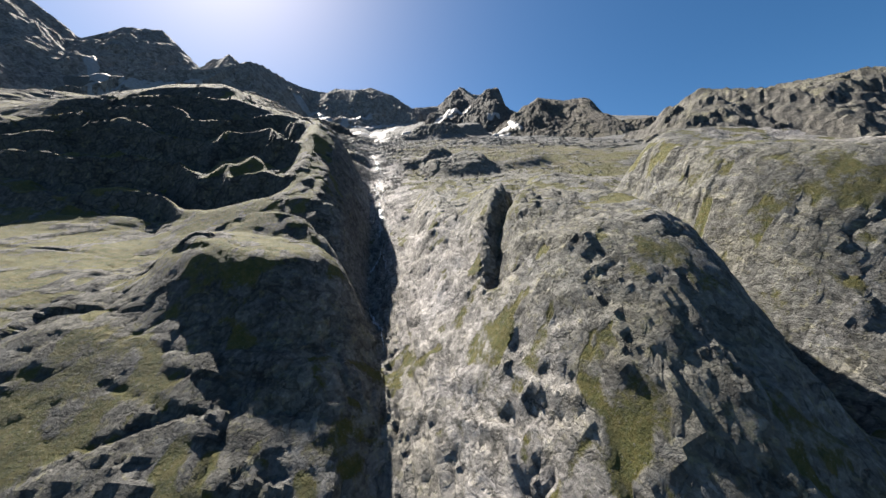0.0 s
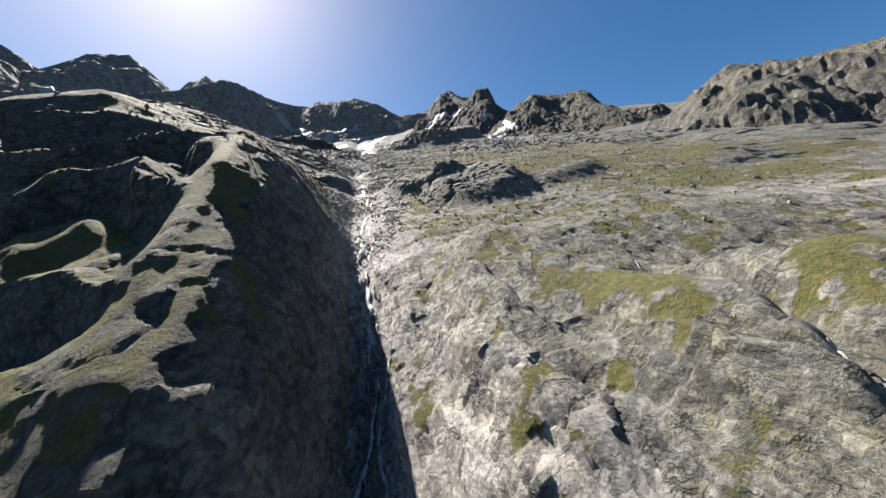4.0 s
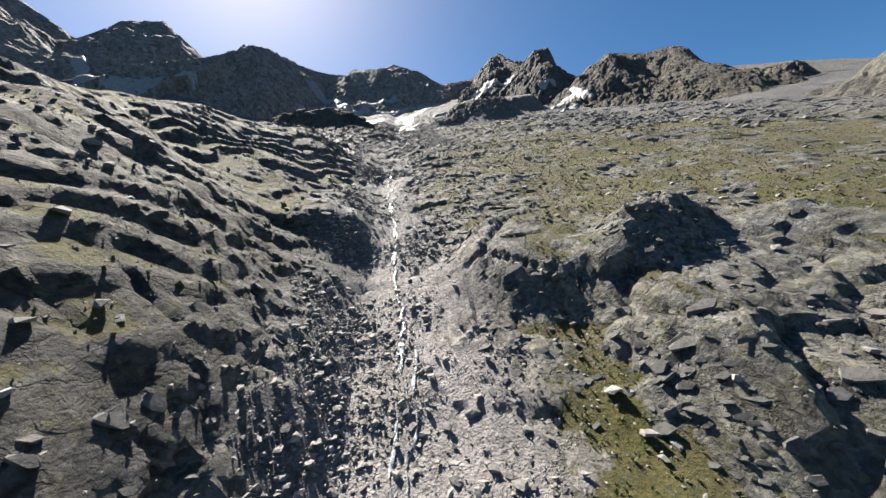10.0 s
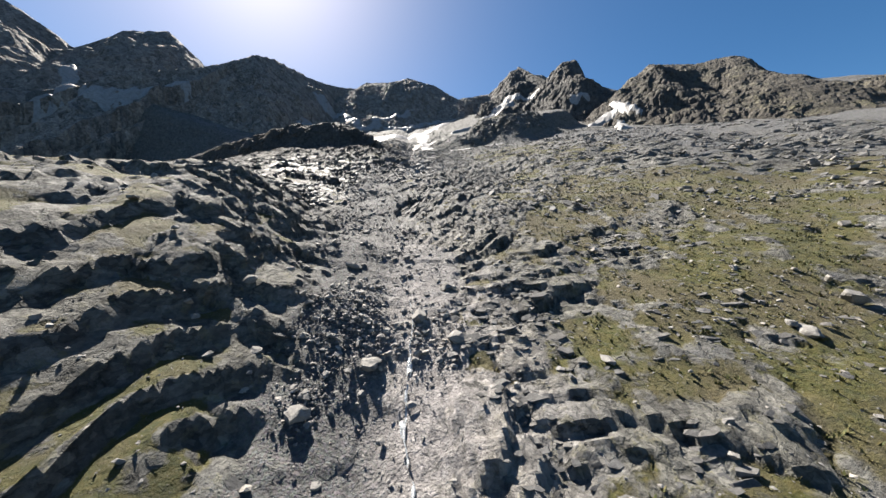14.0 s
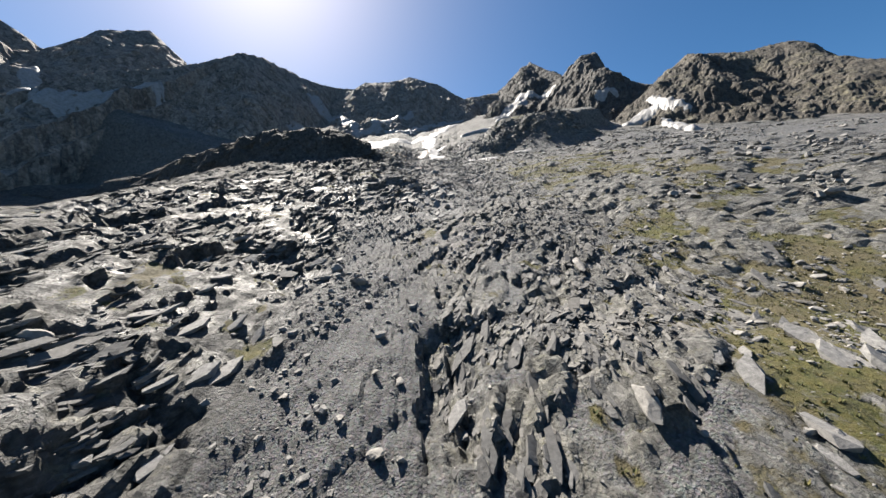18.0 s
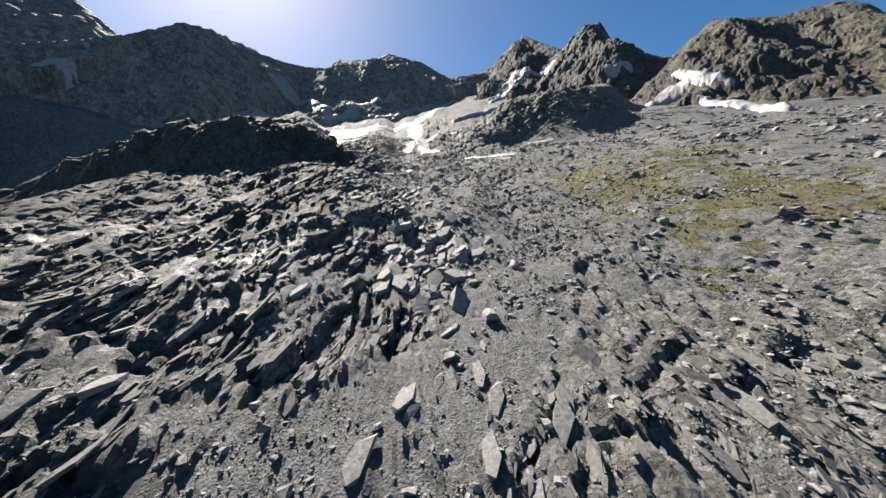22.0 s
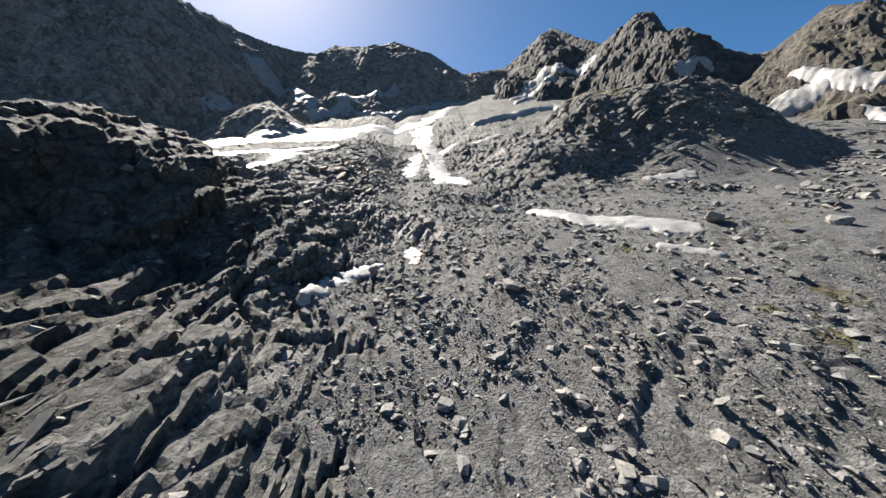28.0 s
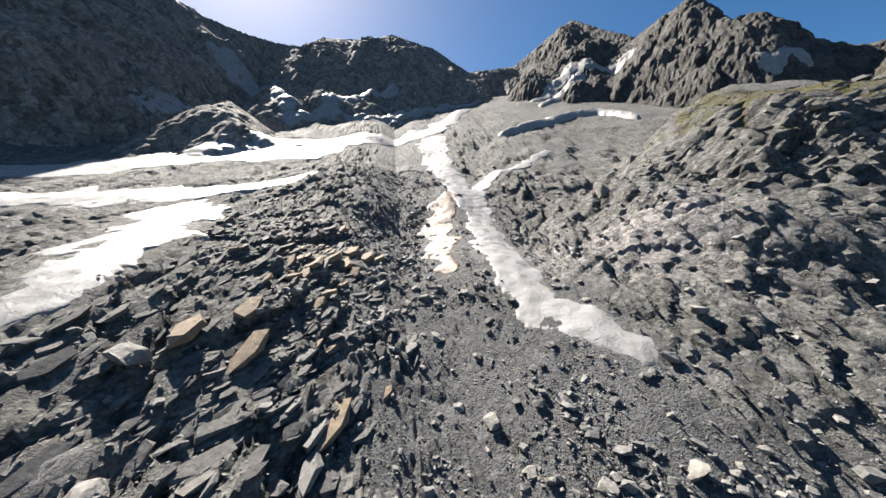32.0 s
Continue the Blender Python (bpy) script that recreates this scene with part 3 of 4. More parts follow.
# ---- meshes from height sheets ----
def sheet(name, X, Y, Z, mat, attrs=None, keep=None, smooth=False):
    rows, cols = X.shape
    me = bpy.data.meshes.new(name)
    idx = np.arange(rows * cols, dtype=np.int32).reshape(rows, cols)
    quads = np.stack([idx[:-1, :-1], idx[:-1, 1:], idx[1:, 1:], idx[1:, :-1]], -1).reshape(-1, 4)
    co = np.stack([X, Y, Z], -1).reshape(-1, 3).astype(np.float32)
    attrs = dict(attrs or {})
    if keep is not None:
        k = keep.reshape(-1)
        quads = quads[k[quads].any(1)]
        used = np.unique(quads)
        remap = np.zeros(rows * cols, np.int32)
        remap[used] = np.arange(len(used))
        quads, co = remap[quads], co[used]
        attrs = {n: a.reshape(-1)[used] for n, a in attrs.items()}
    me.vertices.add(len(co))
    me.vertices.foreach_set("co", co.ravel())
    me.loops.add(quads.size)
    me.loops.foreach_set("vertex_index", quads.ravel().astype(np.int32))
    me.polygons.add(len(quads))
    me.polygons.foreach_set("loop_start", np.arange(0, quads.size, 4, dtype=np.int32))
    me.polygons.foreach_set("use_smooth", np.full(len(quads), smooth))
    for n, a in attrs.items():
        layer = me.attributes.new(n, 'FLOAT', 'POINT')
        layer.data.foreach_set("value", a.ravel().astype(np.float32))
    me.update(calc_edges=True)
    me.validate()
    me.materials.append(mat)
    return new(name, me)


def normals(X, Y, Z):
    P = np.stack([X, Y, Z], -1)
    du, dv = np.gradient(P, axis=1), np.gradient(P, axis=0)
    n = np.cross(du, dv)
    return n / np.maximum(np.linalg.norm(n, axis=-1, keepdims=True), 1e-9)


def grid_lines(dense_from, dense_to, cell, low, high, grow):
    mid = list(np.arange(dense_from, dense_to, cell))
    c, v, up = cell, mid[-1], []
    while v < high:
        c *= grow
        v += c
        up.append(v)
    c, v, down = cell, mid[0], []
    while v > low:
        c *= grow
        v -= c
        down.append(v)
    return np.array(down[::-1] + mid + up)


def upper_step(u, y, n):
    """The bare, blocky rock step below the last snow."""
    return step(438, 445, y + 3 * n) * (1 - step(460, 470, y + 3 * n)) * step(-48, -40, u) * (1 - step(10, 18, u + 4 * n))


def zones(x, y, slope):
    """How much turf, scree, bare pale rock and wetness the ground carries at a place."""
    u = x - stream_x(y)
    n1 = fbm(x / 14, y / 14, 0 * x, 4, 31)
    n2 = fbm(x / 30, y / 30, 0 * x, 3, 41)
    n3 = fbm(x / 5, y / 5, 0 * x, 3, 45)
    n4 = fbm(x / 2.3, y / 2.3, 0 * x, 3, 48)
    along = [90, 110, 150, 200, 225, 260, 310, 330, 360, 420, 470, 540]
    mid = np.interp(y, along, [-2, 4, 2, 0, -2, -9, -9, 12, 16, 20, 16, 8])
    half = np.interp(y, along, [5, 12, 10, 8, 11, 10, 9, 9, 14, 26, 19, 22])
    chute = 1 - step(0.75, 1.15, np.abs(u - mid) / half + 0.35 * n3)
    scree = np.clip(chute * step(95, 115, y) + 0.5 * n1 * step(330, 400, y) * step(-8, 10, u), 0, 1)
    scree = np.maximum(scree, step(300, 380, y) * step(20, 35, u) * np.clip(0.95 + 0.6 * n1, 0, 1) * (1 - step(490, 505, y)))
    scree = np.maximum(scree, step(0.15, 0.5, n3 + 0.5 * n1) * step(232, 245, y) * (1 - step(370, 400, y)))     # gravel pockets between the slabs
    scree = scree * (1 - 0.85 * upper_step(u, y, n3)) * (1 - np.clip(boss(x, y, -16, 545, 56, 46, 1, 8, 0.3), 0, 1)) * (1 - step(24, 31, u + 3 * n3) * (1 - step(75, 90, u)) * step(472, 482, y + 3 * n3) * (1 - step(512, 520, y)))
    right_turf = step(np.interp(y, [80, 150, 185, 250], [2, 14, 7, 16]), np.interp(y, [80, 150, 185, 250], [10, 24, 14, 32]), u) * (1 - step(110, 220, u)) * step(92, 112, y) * (1 - step(262, 310, y))
    left_turf = step(6, 16, -u) * (1 - step(200, 250, y))
    up_turf = np.exp(-((u - 68) / 30) ** 2) * step(235, 270, y) * (1 - step(400, 450, y))
    front = 1 - step(98, 122, y)
    turf = right_turf * np.interp(y, [95, 130, 165], [0.72, 0.85, 1.15]) - 0.5 * np.clip(boss(x, y, 8, 142, 19, 15, 1, -30, 0.35), 0, 1) + np.maximum(left_turf * 1.0, front * (0.18 + 0.6 * n3) * np.maximum(step(-4, 4, u), 1 - step(52, 62, y))) + up_turf * 0.85 + (0.5 * n1 + 0.2 * n2 + 0.45 * n3 + 0.5 * n4) - 0.24
    moss = front * step(0.22, 0.45, n4 + 0.55 * n3) * step(4, 10, np.abs(u - 4)) * np.maximum(step(0, 6, u), 1 - step(52, 62, y))
    turf = np.clip(turf, 0, 1) * (1 - step(0.9 + 0.4 * front, 1.7 + 0.7 * front, slope)) * (1 - 0.95 * chute * step(80, 100, y)) * (1 - step(430, 470, y))
    turf = np.maximum(turf, 0.8 * moss)
    turf = np.maximum(turf, np.clip(1.1 * boss(x, y, -31, 48, 16, 8, 1, -8, 0.4, 11) + 0.5 * n4 + 0.3 * n3 - 0.25, 0, 1))     # the mossy top of the knoll
    turf = np.maximum(turf, np.clip(0.85 * boss(x, y, -22, 545, 40, 26, 1, 8, 0.5) + 0.3 * n4, 0, 1) * step(0.05, 0.3, boss(x, y, -22, 545, 40, 26, 1, 8, 0.5)))     # grass on the knob
    off = u - np.interp(y, [60, 110], [11, 3])
    pale = np.clip(np.exp(-(off / np.where(off < 0, np.interp(y, [60, 110], [9, 3.5]), np.interp(y, [60, 110], [8, 13]))) ** 2) * (1 - step(205, 250, y)) + 0.8 * step(62, 80, u) * (1 - step(90, 130, y)) + 0.8 * upper_step(u, y, n3) + 0.75 * np.exp(-((u - 48) / 20) ** 2) * step(470, 482, y) * (1 - step(508, 518, y)) + 0.6 * n2 - 0.25, 0, 1)
    wet = np.clip(0.6 * np.exp(-((u + 3) / 3) ** 2) * (1 - step(215, 240, y)) * (1 - 0.7 * step(120, 150, y)) + 0.9 * step(12, 24, -u) * step(235, 260, y) * (1 - step(340, 370, y)) + 0.5 * n1 - 0.1, 0, 1)
    # dark slab zone, plus painted-in shade on the left wall, knoll and massif
    dark_and_shade = np.clip(step(12, 22, -u) * step(235, 260, y) * (1 - step(436, 456, y)) + 0.8 * step(6, 12, -u) * (1 - step(60, 75, y)) + 1.0 * step(1, 5, -u) * step(60, 75, y) * (1 - step(120, 140, y)) + 0.85 * step(6, 12, -u) * step(112, 130, y) * (1 - step(165, 200, y)) + 0.35 * n2, 0, 1) * (1 - pale)
    return turf, scree * (1 - turf), pale, wet, dark_and_shade


def soften(a, n, axis):
    """Running mean over 2 n + 1 cells."""
    pad = [(n + 1, n) if k == axis else (0, 0) for k in (0, 1)]
    c = np.cumsum(np.pad(a, pad, mode='edge'), axis=axis)
    return (c[2 * n + 1:] - c[:-2 * n - 1] if axis == 0 else c[:, 2 * n + 1:] - c[:, :-2 * n - 1]) / (2 * n + 1)


def build_ground(cell_u, cell_v):
    us = grid_lines(-24, 34, cell_u, -1150, 900, 1.026)
    vs = grid_lines(108, 532, cell_v, 107, 1300, 1.03)
    vs = np.concatenate([grid_lines(14, 107, cell_v * 0.7, -160, 107, 1.05)[:-1], vs[vs > 107.2]])
    U, Y = np.meshgrid(us, vs)
    X = U + stream_x(Y)
    Z = ground_height(X, Y)
    N = normals(X, Y, Z)
    slope = np.hypot(N[..., 0], N[..., 1]) / np.maximum(N[..., 2], 0.05)
    turf, scree, pale, wet, dark_and_shade = zones(X, Y, slope)
    bare = (1 - 0.9 * turf) * (1 - 0.85 * scree)
    up = step(205, 235, Y)                       # above: slabs drawn out up the slope; below: level ledges
    sx, sy = 1 + (1.0 - 0.8 * step(0, 8, U)) * (1 - up), 1 + 1.3 * up
    wx, wy, wz = (0.9 * fbm(X / 8, Y / 8, Z / 8, 2, k) for k in (51, 61, 66))
    px, py, pz = X + wx, Y + wy, Z + wz
    slant = (1 - step(100, 125, Y)) * step(0, 8, U)     # on the lowest dome the slabs run down to the right
    qx, qy = px + slant * (0.87 * px + 0.5 * py - px), py + slant * (0.87 * py - 0.5 * px - py)
    sx, sy = sx * (1 - 0.5 * slant), sy * (1 + 1.2 * slant)
    side = np.maximum(up * step(-22, -6, U), slant)     # upturned plates; elsewhere treads with risers towards the valley
    ledged = step(3, 12, -U) * step(112, 130, Y) * (1 - up)
    dip = (0.25 + 0.65 * side + 0.5 * ledged, 0.35 * (1 - side) * up - 0.45 * np.maximum(ledged, 0.5 * (1 - up) * (1 - slant) * step(108, 125, Y)), 0.15)
    r0, g0 = blocks(qx / (9 * sx), qy / (9 + 7 * up), pz / 8, 171, 1.0, dip)
    r1, g1 = blocks(qx / ((3.4 - 1.2 * up) * sx), qy / (3.4 + (2.2 - 1.2 * step(-8, 2, U)) * up + 2 * slant), pz / 3.4, 71, 0.9, dip)
    r2, g2 = blocks(qx / ((1.3 - 0.35 * up) * sx), qy / (1.2 * sy * (1 - 0.2 * up * step(-8, 2, U))), pz / 1.6, 81, 0.9, dip)
    broken = 0.35 + 0.65 * step(-0.3, 0.5, fbm(X / 17, Y / 17, Z / 17, 2, 96))
    crack = np.exp(-(g0 / 0.05) ** 2) * 1.4 + np.exp(-(g1 / 0.09) ** 2) * 0.6
    calm = np.interp(Y, [60, 105, 125, 205, 240], [0.5, 0.5, 0.5, 0.55, 0.7]) * (1 - 0.65 * step(0.9, 1.9, slope) * (1 - step(150, 200, Y)) * (1 - 0.8 * step(8, 14, U))) * (1 - 0.65 * step(2, 10, U) * step(88, 100, Y) * (1 - step(125, 140, Y))) * (1 - 0.2 * step(20, 32, U) * (1 - step(62, 75, U)) * step(468, 480, Y) * (1 - step(503, 510, Y)))
    calm = calm * (1 - 0.85 * snow_cover(X, Y)) * (1 - 0.3 * ledged)
    bold = step(398, 412, Y) * (1 - step(448, 462, Y)) * step(6, 13, -U) + 0.9 * np.clip(boss(X, Y, -18, 540, 56, 46, 1, 8, 0.3), 0, 1)     # crag and knob: big joint blocks
    bold = bold + 1.0 * upper_step(U, Y, fbm(X / 5, Y / 5, 0 * X, 3, 45)) + 0.6 * step(236, 256, Y) * (1 - step(380, 396, Y)) * step(-6, 4, -U)
    r1 = r1 * (1 - step(130, 240, np.abs(U)))          # only the large forms far from the stream
    r1 = r1 * (1 - 0.35 * slant)
    r2 = r2 * (1 - step(55, 110, np.abs(U))) * (1 - 0.4 * step(430, 450, Y))
    crack = crack * (1 - 0.6 * slant) * (1 - step(130, 240, np.abs(U)))
    r1 = r1 * (1 - 0.55 * step(2, 10, U) * step(88, 100, Y) * (1 - step(125, 140, Y)))
    r2 = r2 * (1 - 0.8 * step(2, 10, U) * step(88, 100, Y) * (1 - step(125, 140, Y)))
    d = bare * calm * (1 + 0.9 * bold) * ((1.5 - 1.0 * slant) * r0 + 1.0 * r1 + (0.55 - 0.3 * slant - 0.15 * up) * broken * r2 - 0.7 * crack)
    d = d + (0.32 - 0.2 * up) * scree * calm * r2
    run = (qx + 2.2 * fbm(X / 13, Y / 13, Z / 13, 3, 101)) / 4.4     # long ledges across the lowest dome, each with a short drop
    saw = run - np.floor(run)
    saw = np.minimum(saw / 0.84, (1 - saw) / 0.16) - 0.5
    d = d + 1.3 * slant * (1 - step(80, 98, Y)) * bare * saw * step(-0.45, 0.35, fbm(X / 9, Y / 9, Z / 9, 2, 111))
    d = d + 0.16 * fbm(X / 2.6, Y / 2.6, Z / 2.6, 4, 91) * (0.5 + 0.5 * bare)
    fade = 1 - step(640, 800, Y) * 0.5
    P = np.stack([X, Y, Z], -1) + N * (d * fade)[..., None]
    M = normals(P[..., 0], P[..., 1], P[..., 2])
    ledge = np.maximum(step(0.5, 0.85, M[..., 2]), 0.85 * (1 - step(98, 122, Y)))           # turf holds on the flatter ledges and in the hollows between slabs
    hollow = step(-0.15, 0.45, soften(soften(d, 6, 0), 6, 1) - d + 0.25 * fbm(X / 2.2, Y / 2.2, 0 * X, 3, 97))
    turf = np.clip(turf * (0.35 + 0.65 * ledge) * (0.6 + 0.75 * hollow), 0, 1)
    ob = sheet("ground", P[..., 0], P[..., 1], P[..., 2], GROUND, {"turf": turf, "scree": scree, "pale": pale, "wet": wet, "dark_and_shade": dark_and_shade}, smooth=True)
    ob.data.set_sharp_from_angle(angle=radians(17))
    tagged(ob, "grey gneiss slope with scree gullies, ledges and patchy alpine turf", "ground", kind="structure")
    return dict(us=us, vs=vs, P=P, N=N, turf=turf, scree=scree, slope=slope, U=U)


def crest_field(X, Y, crest, near, far):
    """Height of a mountain whose crest runs along the given points; near and far: fall per metre on the two sides."""
    H = np.full(X.shape, -1e9)
    for (ax, ay, az), (bx, by, bz) in zip(crest[:-1], crest[1:]):
        L2 = (bx - ax) ** 2 + (by - ay) ** 2
        t = np.clip(((X - ax) * (bx - ax) + (Y - ay) * (by - ay)) / L2, 0, 1)
        qx, qy = X - ax - t * (bx - ax), Y - ay - t * (by - ay)
        d = np.hypot(qx, qy)
        side = (bx - ax) * qy - (by - ay) * qx
        H = np.maximum(H, az + t * (bz - az) - np.where(side > 0, far, near) * d)
    return H


RIDGES = []


def mountain(label, crest, near, far, cell, mat, rough=1.0, green=0.0, seed=0, reach=260, jag=3.2, cuts=()):
    xs, ys = [p[0] for p in crest], [p[1] for p in crest]
    x0, y0 = min(xs) - reach, min(ys) - reach
    X, Y = np.meshgrid(np.arange(x0, max(xs) + reach, cell), np.arange(y0, max(ys) + reach, cell))
    d = crest_distance(X, Y, crest)
    loose = step(0, 45, d)                       # the crest stays where the plan has it
    wx, wy = 14 * loose * fbm(X / 60, Y / 60, 0 * X, 3, seed + 5), 14 * loose * fbm(X / 60, Y / 60, 0 * X, 3, seed + 15)
    H = crest_field(X + wx, Y + wy, crest, near, far)
    for cx, cy, r, depth in cuts:                # notches in the crest
        H = H - depth * np.exp(-(np.hypot(X - cx, Y - cy) / r) ** 2)
    H = H + rough * (0.25 + 0.75 * loose) * 8 * (ridged(X / 55, Y / 55, 0 * X, 5, seed + 25, 0.55) - 0.35)
    N = normals(X, Y, H)
    qx, qy = X + 3 * fbm(X / 16, Y / 16, H / 16, 2, seed + 65), Y + 3 * fbm(X / 16, Y / 16, H / 16, 2, seed + 75)
    r1, g1 = blocks(qx / 17, qy / 17, H / 30, seed + 35, 1.0, (0.8, 0.2, 0.4))
    r2, g2 = blocks(qx / 6, qy / 6, H / 11, seed + 45, 1.0, (0.8, 0.2, 0.4))
    k = rough * (0.5 + 0.5 * loose) * (0.42 * jag * r1 + 0.4 * jag * r2 + 0.5 * jag * (ridged(qx / 15, qy / 15, H / 22, 4, seed + 85, 0.6) - 0.4) - 1.5 * np.exp(-(g1 / 0.07) ** 2))
    P = np.stack([X, Y, H], -1) + N * k[..., None]
    base = ground_height(X, Y)
    slope = np.hypot(N[..., 0], N[..., 1]) / np.maximum(N[..., 2], 0.05)
    turf = green * np.clip(1.3 - slope + 0.5 * fbm(X / 40, Y / 40, 0 * X, 3, seed + 55), 0, 1)
    ob = sheet("mountain", P[..., 0], P[..., 1], P[..., 2], mat, {"turf": turf}, keep=P[..., 2] > base - 10)
    RIDGES.append((x0, y0, cell, P[..., 2]))
    return tagged(ob, label, "mountain", kind="structure")


def crest_distance(X, Y, crest):
    best = np.full(X.shape, 1e9)
    for (ax, ay, az), (bx, by, bz) in zip(crest[:-1], crest[1:]):
        t = np.clip(((X - ax) * (bx - ax) + (Y - ay) * (by - ay)) / ((bx - ax) ** 2 + (by - ay) ** 2), 0, 1)
        best = np.minimum(best, np.hypot(X - ax - t * (bx - ax), Y - ay - t * (by - ay)))
    return best


LAND = build_ground(0.4, 0.54)

mountain("dark shaded rock mountain with rounded summit above the snow", [(-530, 470, 260), (-500, 510, 332), (-447, 592, 384), (-414, 662, 440), (-407, 708, 457), (-398, 800, 472), (-370, 860, 480), (-316, 905, 492)], 1.6, 0.9, 2.6, ROCK_HAZED, rough=0.8, seed=100)
mountain("distant mountain with a broad flat summit", [(-940, 440, 620), (-830, 590, 548), (-775, 635, 500), (-752, 665, 458), (-715, 700, 540), (-677, 752, 570), (-648, 800, 490), (-640, 830, 485), (-784, 1143, 757)], 1.1, 0.9, 6.0, ROCK_HAZED, rough=0.8, seed=200)
mountain("jagged dark headwall ridge closing the valley", [(-345, 860, 462), (-306, 896, 502), (-260, 920, 512), (-220, 950, 532), (-160, 975, 520), (-100, 1010, 498), (-20, 1040, 518), (71, 1065, 592)], 1.0, 1.0, 3.2, ROCK_HAZED, rough=0.8, seed=300)
mountain("pointed rocky peak with snow in its gullies", [(71, 1065, 592), (50, 940, 530), (95, 850, 446), (143, 815, 476), (158, 780, 400), (163, 745, 335)], 1.15, 1.15, 2.2, ROCK_FAR, rough=0.7, seed=400, cuts=[(168, 757, 30, 62), (194, 800, 40, 75)])
mountain("broad sunlit rocky ridge with scree below", [(165, 735, 320), (207, 678, 370), (255, 660, 354), (300, 640, 356), (294, 590, 248), (270, 520, 202), (244, 456, 180)], 0.85, 0.85, 2.0, ROCK_WARM, rough=0.6, green=0.4, seed=500, jag=3.4, cuts=[(168, 722, 20, 22), (348, 650, 34, 50), (322, 590, 30, 32)])
mountain("long grassy and rocky ridge above a talus slope", [(476, 737, 290), (400, 560, 230), (300, 420, 186), (262, 360, 196), (258, 313, 203), (300, 290, 190), (336, 270, 190), (420, 230, 190)], 0.75, 0.75, 3.0, ROCK_TALUS, rough=0.75, green=0.6, seed=600, jag=3.2)
mountain("dark rocky island rising out of the snow", [(-300, 655, 298), (-272, 660, 316), (-250, 664, 300)], 0.75, 0.75, 2.0, ROCK_HAZED, rough=0.4, seed=700, reach=60, jag=4)


# ---- snow ----
def land_height(x, y):
    z = ground_height(x, y)
    for x0, y0, cell, H in RIDGES:
        a, b = (x - x0) / cell, (y - y0) / cell
        inside = (a >= 0) & (b >= 0) & (a < H.shape[1] - 1) & (b < H.shape[0] - 1)
        i, j = np.clip(a.astype(int), 0, H.shape[1] - 2), np.clip(b.astype(int), 0, H.shape[0] - 2)
        fa, fb = a - i, b - j
        h = (H[j, i] * (1 - fa) + H[j, i + 1] * fa) * (1 - fb) + (H[j + 1, i] * (1 - fa) + H[j + 1, i + 1] * fa) * fb
        z = np.where(inside, np.maximum(z, h), z)
    return z


def snow(label, spine, cell, mat=SNOW, thick=0.7, ragged=0.55, seed=0):
    """A snow patch along a spine of (x, y, half width)."""
    r = max(p[2] for p in spine) * 1.8 + 3
    X, Y = np.meshgrid(np.arange(min(p[0] for p in spine) - r, max(p[0] for p in spine) + r, cell), np.arange(min(p[1] for p in spine) - r, max(p[1] for p in spine) + r, cell))
    F = spine_field(X, Y, spine)
    w = np.mean([p[2] for p in spine])
    F = F + ragged * fbm(X / (w * 1.1), Y / (w * 1.1), 0 * X, 4, 900 + seed)
    Z = land_height(X, Y) + thick * (np.sqrt(np.clip(F, 0, 1)) - 0.15) + 0.16 * fbm(X / 1.7, Y / 1.7, 0 * X, 3, 950 + seed)
    Z = np.where(F > 0, Z, Z - 1.5)
    ob = sheet("snow_patch", X, Y, Z, mat, keep=F > 0, smooth=True)
    return tagged(ob, label, "snow patch", group="snow patches in the upper valley")


for label, spine, cell, mat, thick, ragged, seed in SNOWS:
    snow(label, spine, cell, SNOW_DIRTY if mat else SNOW, thick, ragged, seed)


# ---- stones ----
def stone_shape(seed, level, chops, long=1.0, flat=0.7):
    """Unit stone with broken faces: vertices and triangles."""
    bm = bmesh.new()
    bmesh.ops.create_icosphere(bm, subdivisions=level, radius=1.0)
    rng = np.random.default_rng(seed)
    v = np.array([p.co[:] for p in bm.verts])
    for _ in range(chops):
        n = rng.normal(size=3)
        n /= np.linalg.norm(n)
        at = rng.uniform(0.4, 0.72)
        over = np.maximum(v @ n - at, 0)
        v = v - over[:, None] * n
    v = v * np.array([1.0, long, flat]) * (1 + (0.05 if level < 3 else 0.025) * rng.normal(size=(len(v), 1)))
    f = np.array([[p.index for p in face.verts] for face in bm.faces])
    bm.free()
    return v, f


def angular_shape(seed, long=1.0, flat=1.0):
    """A broken block of twenty faces: two rings of corners between a top and a bottom plane."""
    rng = np.random.default_rng(seed + 33)
    a = np.sort(np.linspace(0, 2 * np.pi, 5, endpoint=False) + rng.uniform(-0.4, 0.4, 5))
    r = rng.uniform(0.75, 1.1, (2, 5))
    top = np.stack([r[0] * np.cos(a), r[0] * np.sin(a), 0.62 + 0.3 * (rng.uniform(-1, 1) * np.cos(a) + rng.uniform(-1, 1) * np.sin(a))], -1)
    low = np.stack([r[1] * np.cos(a + 0.3), r[1] * np.sin(a + 0.3), -0.62 + 0.3 * (rng.uniform(-1, 1) * np.cos(a) + rng.uniform(-1, 1) * np.sin(a))], -1)
    v = np.concatenate([top, low, [top.mean(0) + (0, 0, 0.05)], [low.mean(0) - (0, 0, 0.05)]]) * (1.0, long, flat)
    f = []
    for k in range(5):
        n = (k + 1) % 5
        f += [(k, n, 10), (5 + n, 5 + k, 11), (5 + k, n, k), (5 + k, 5 + n, n)]
    return v, np.array(f)


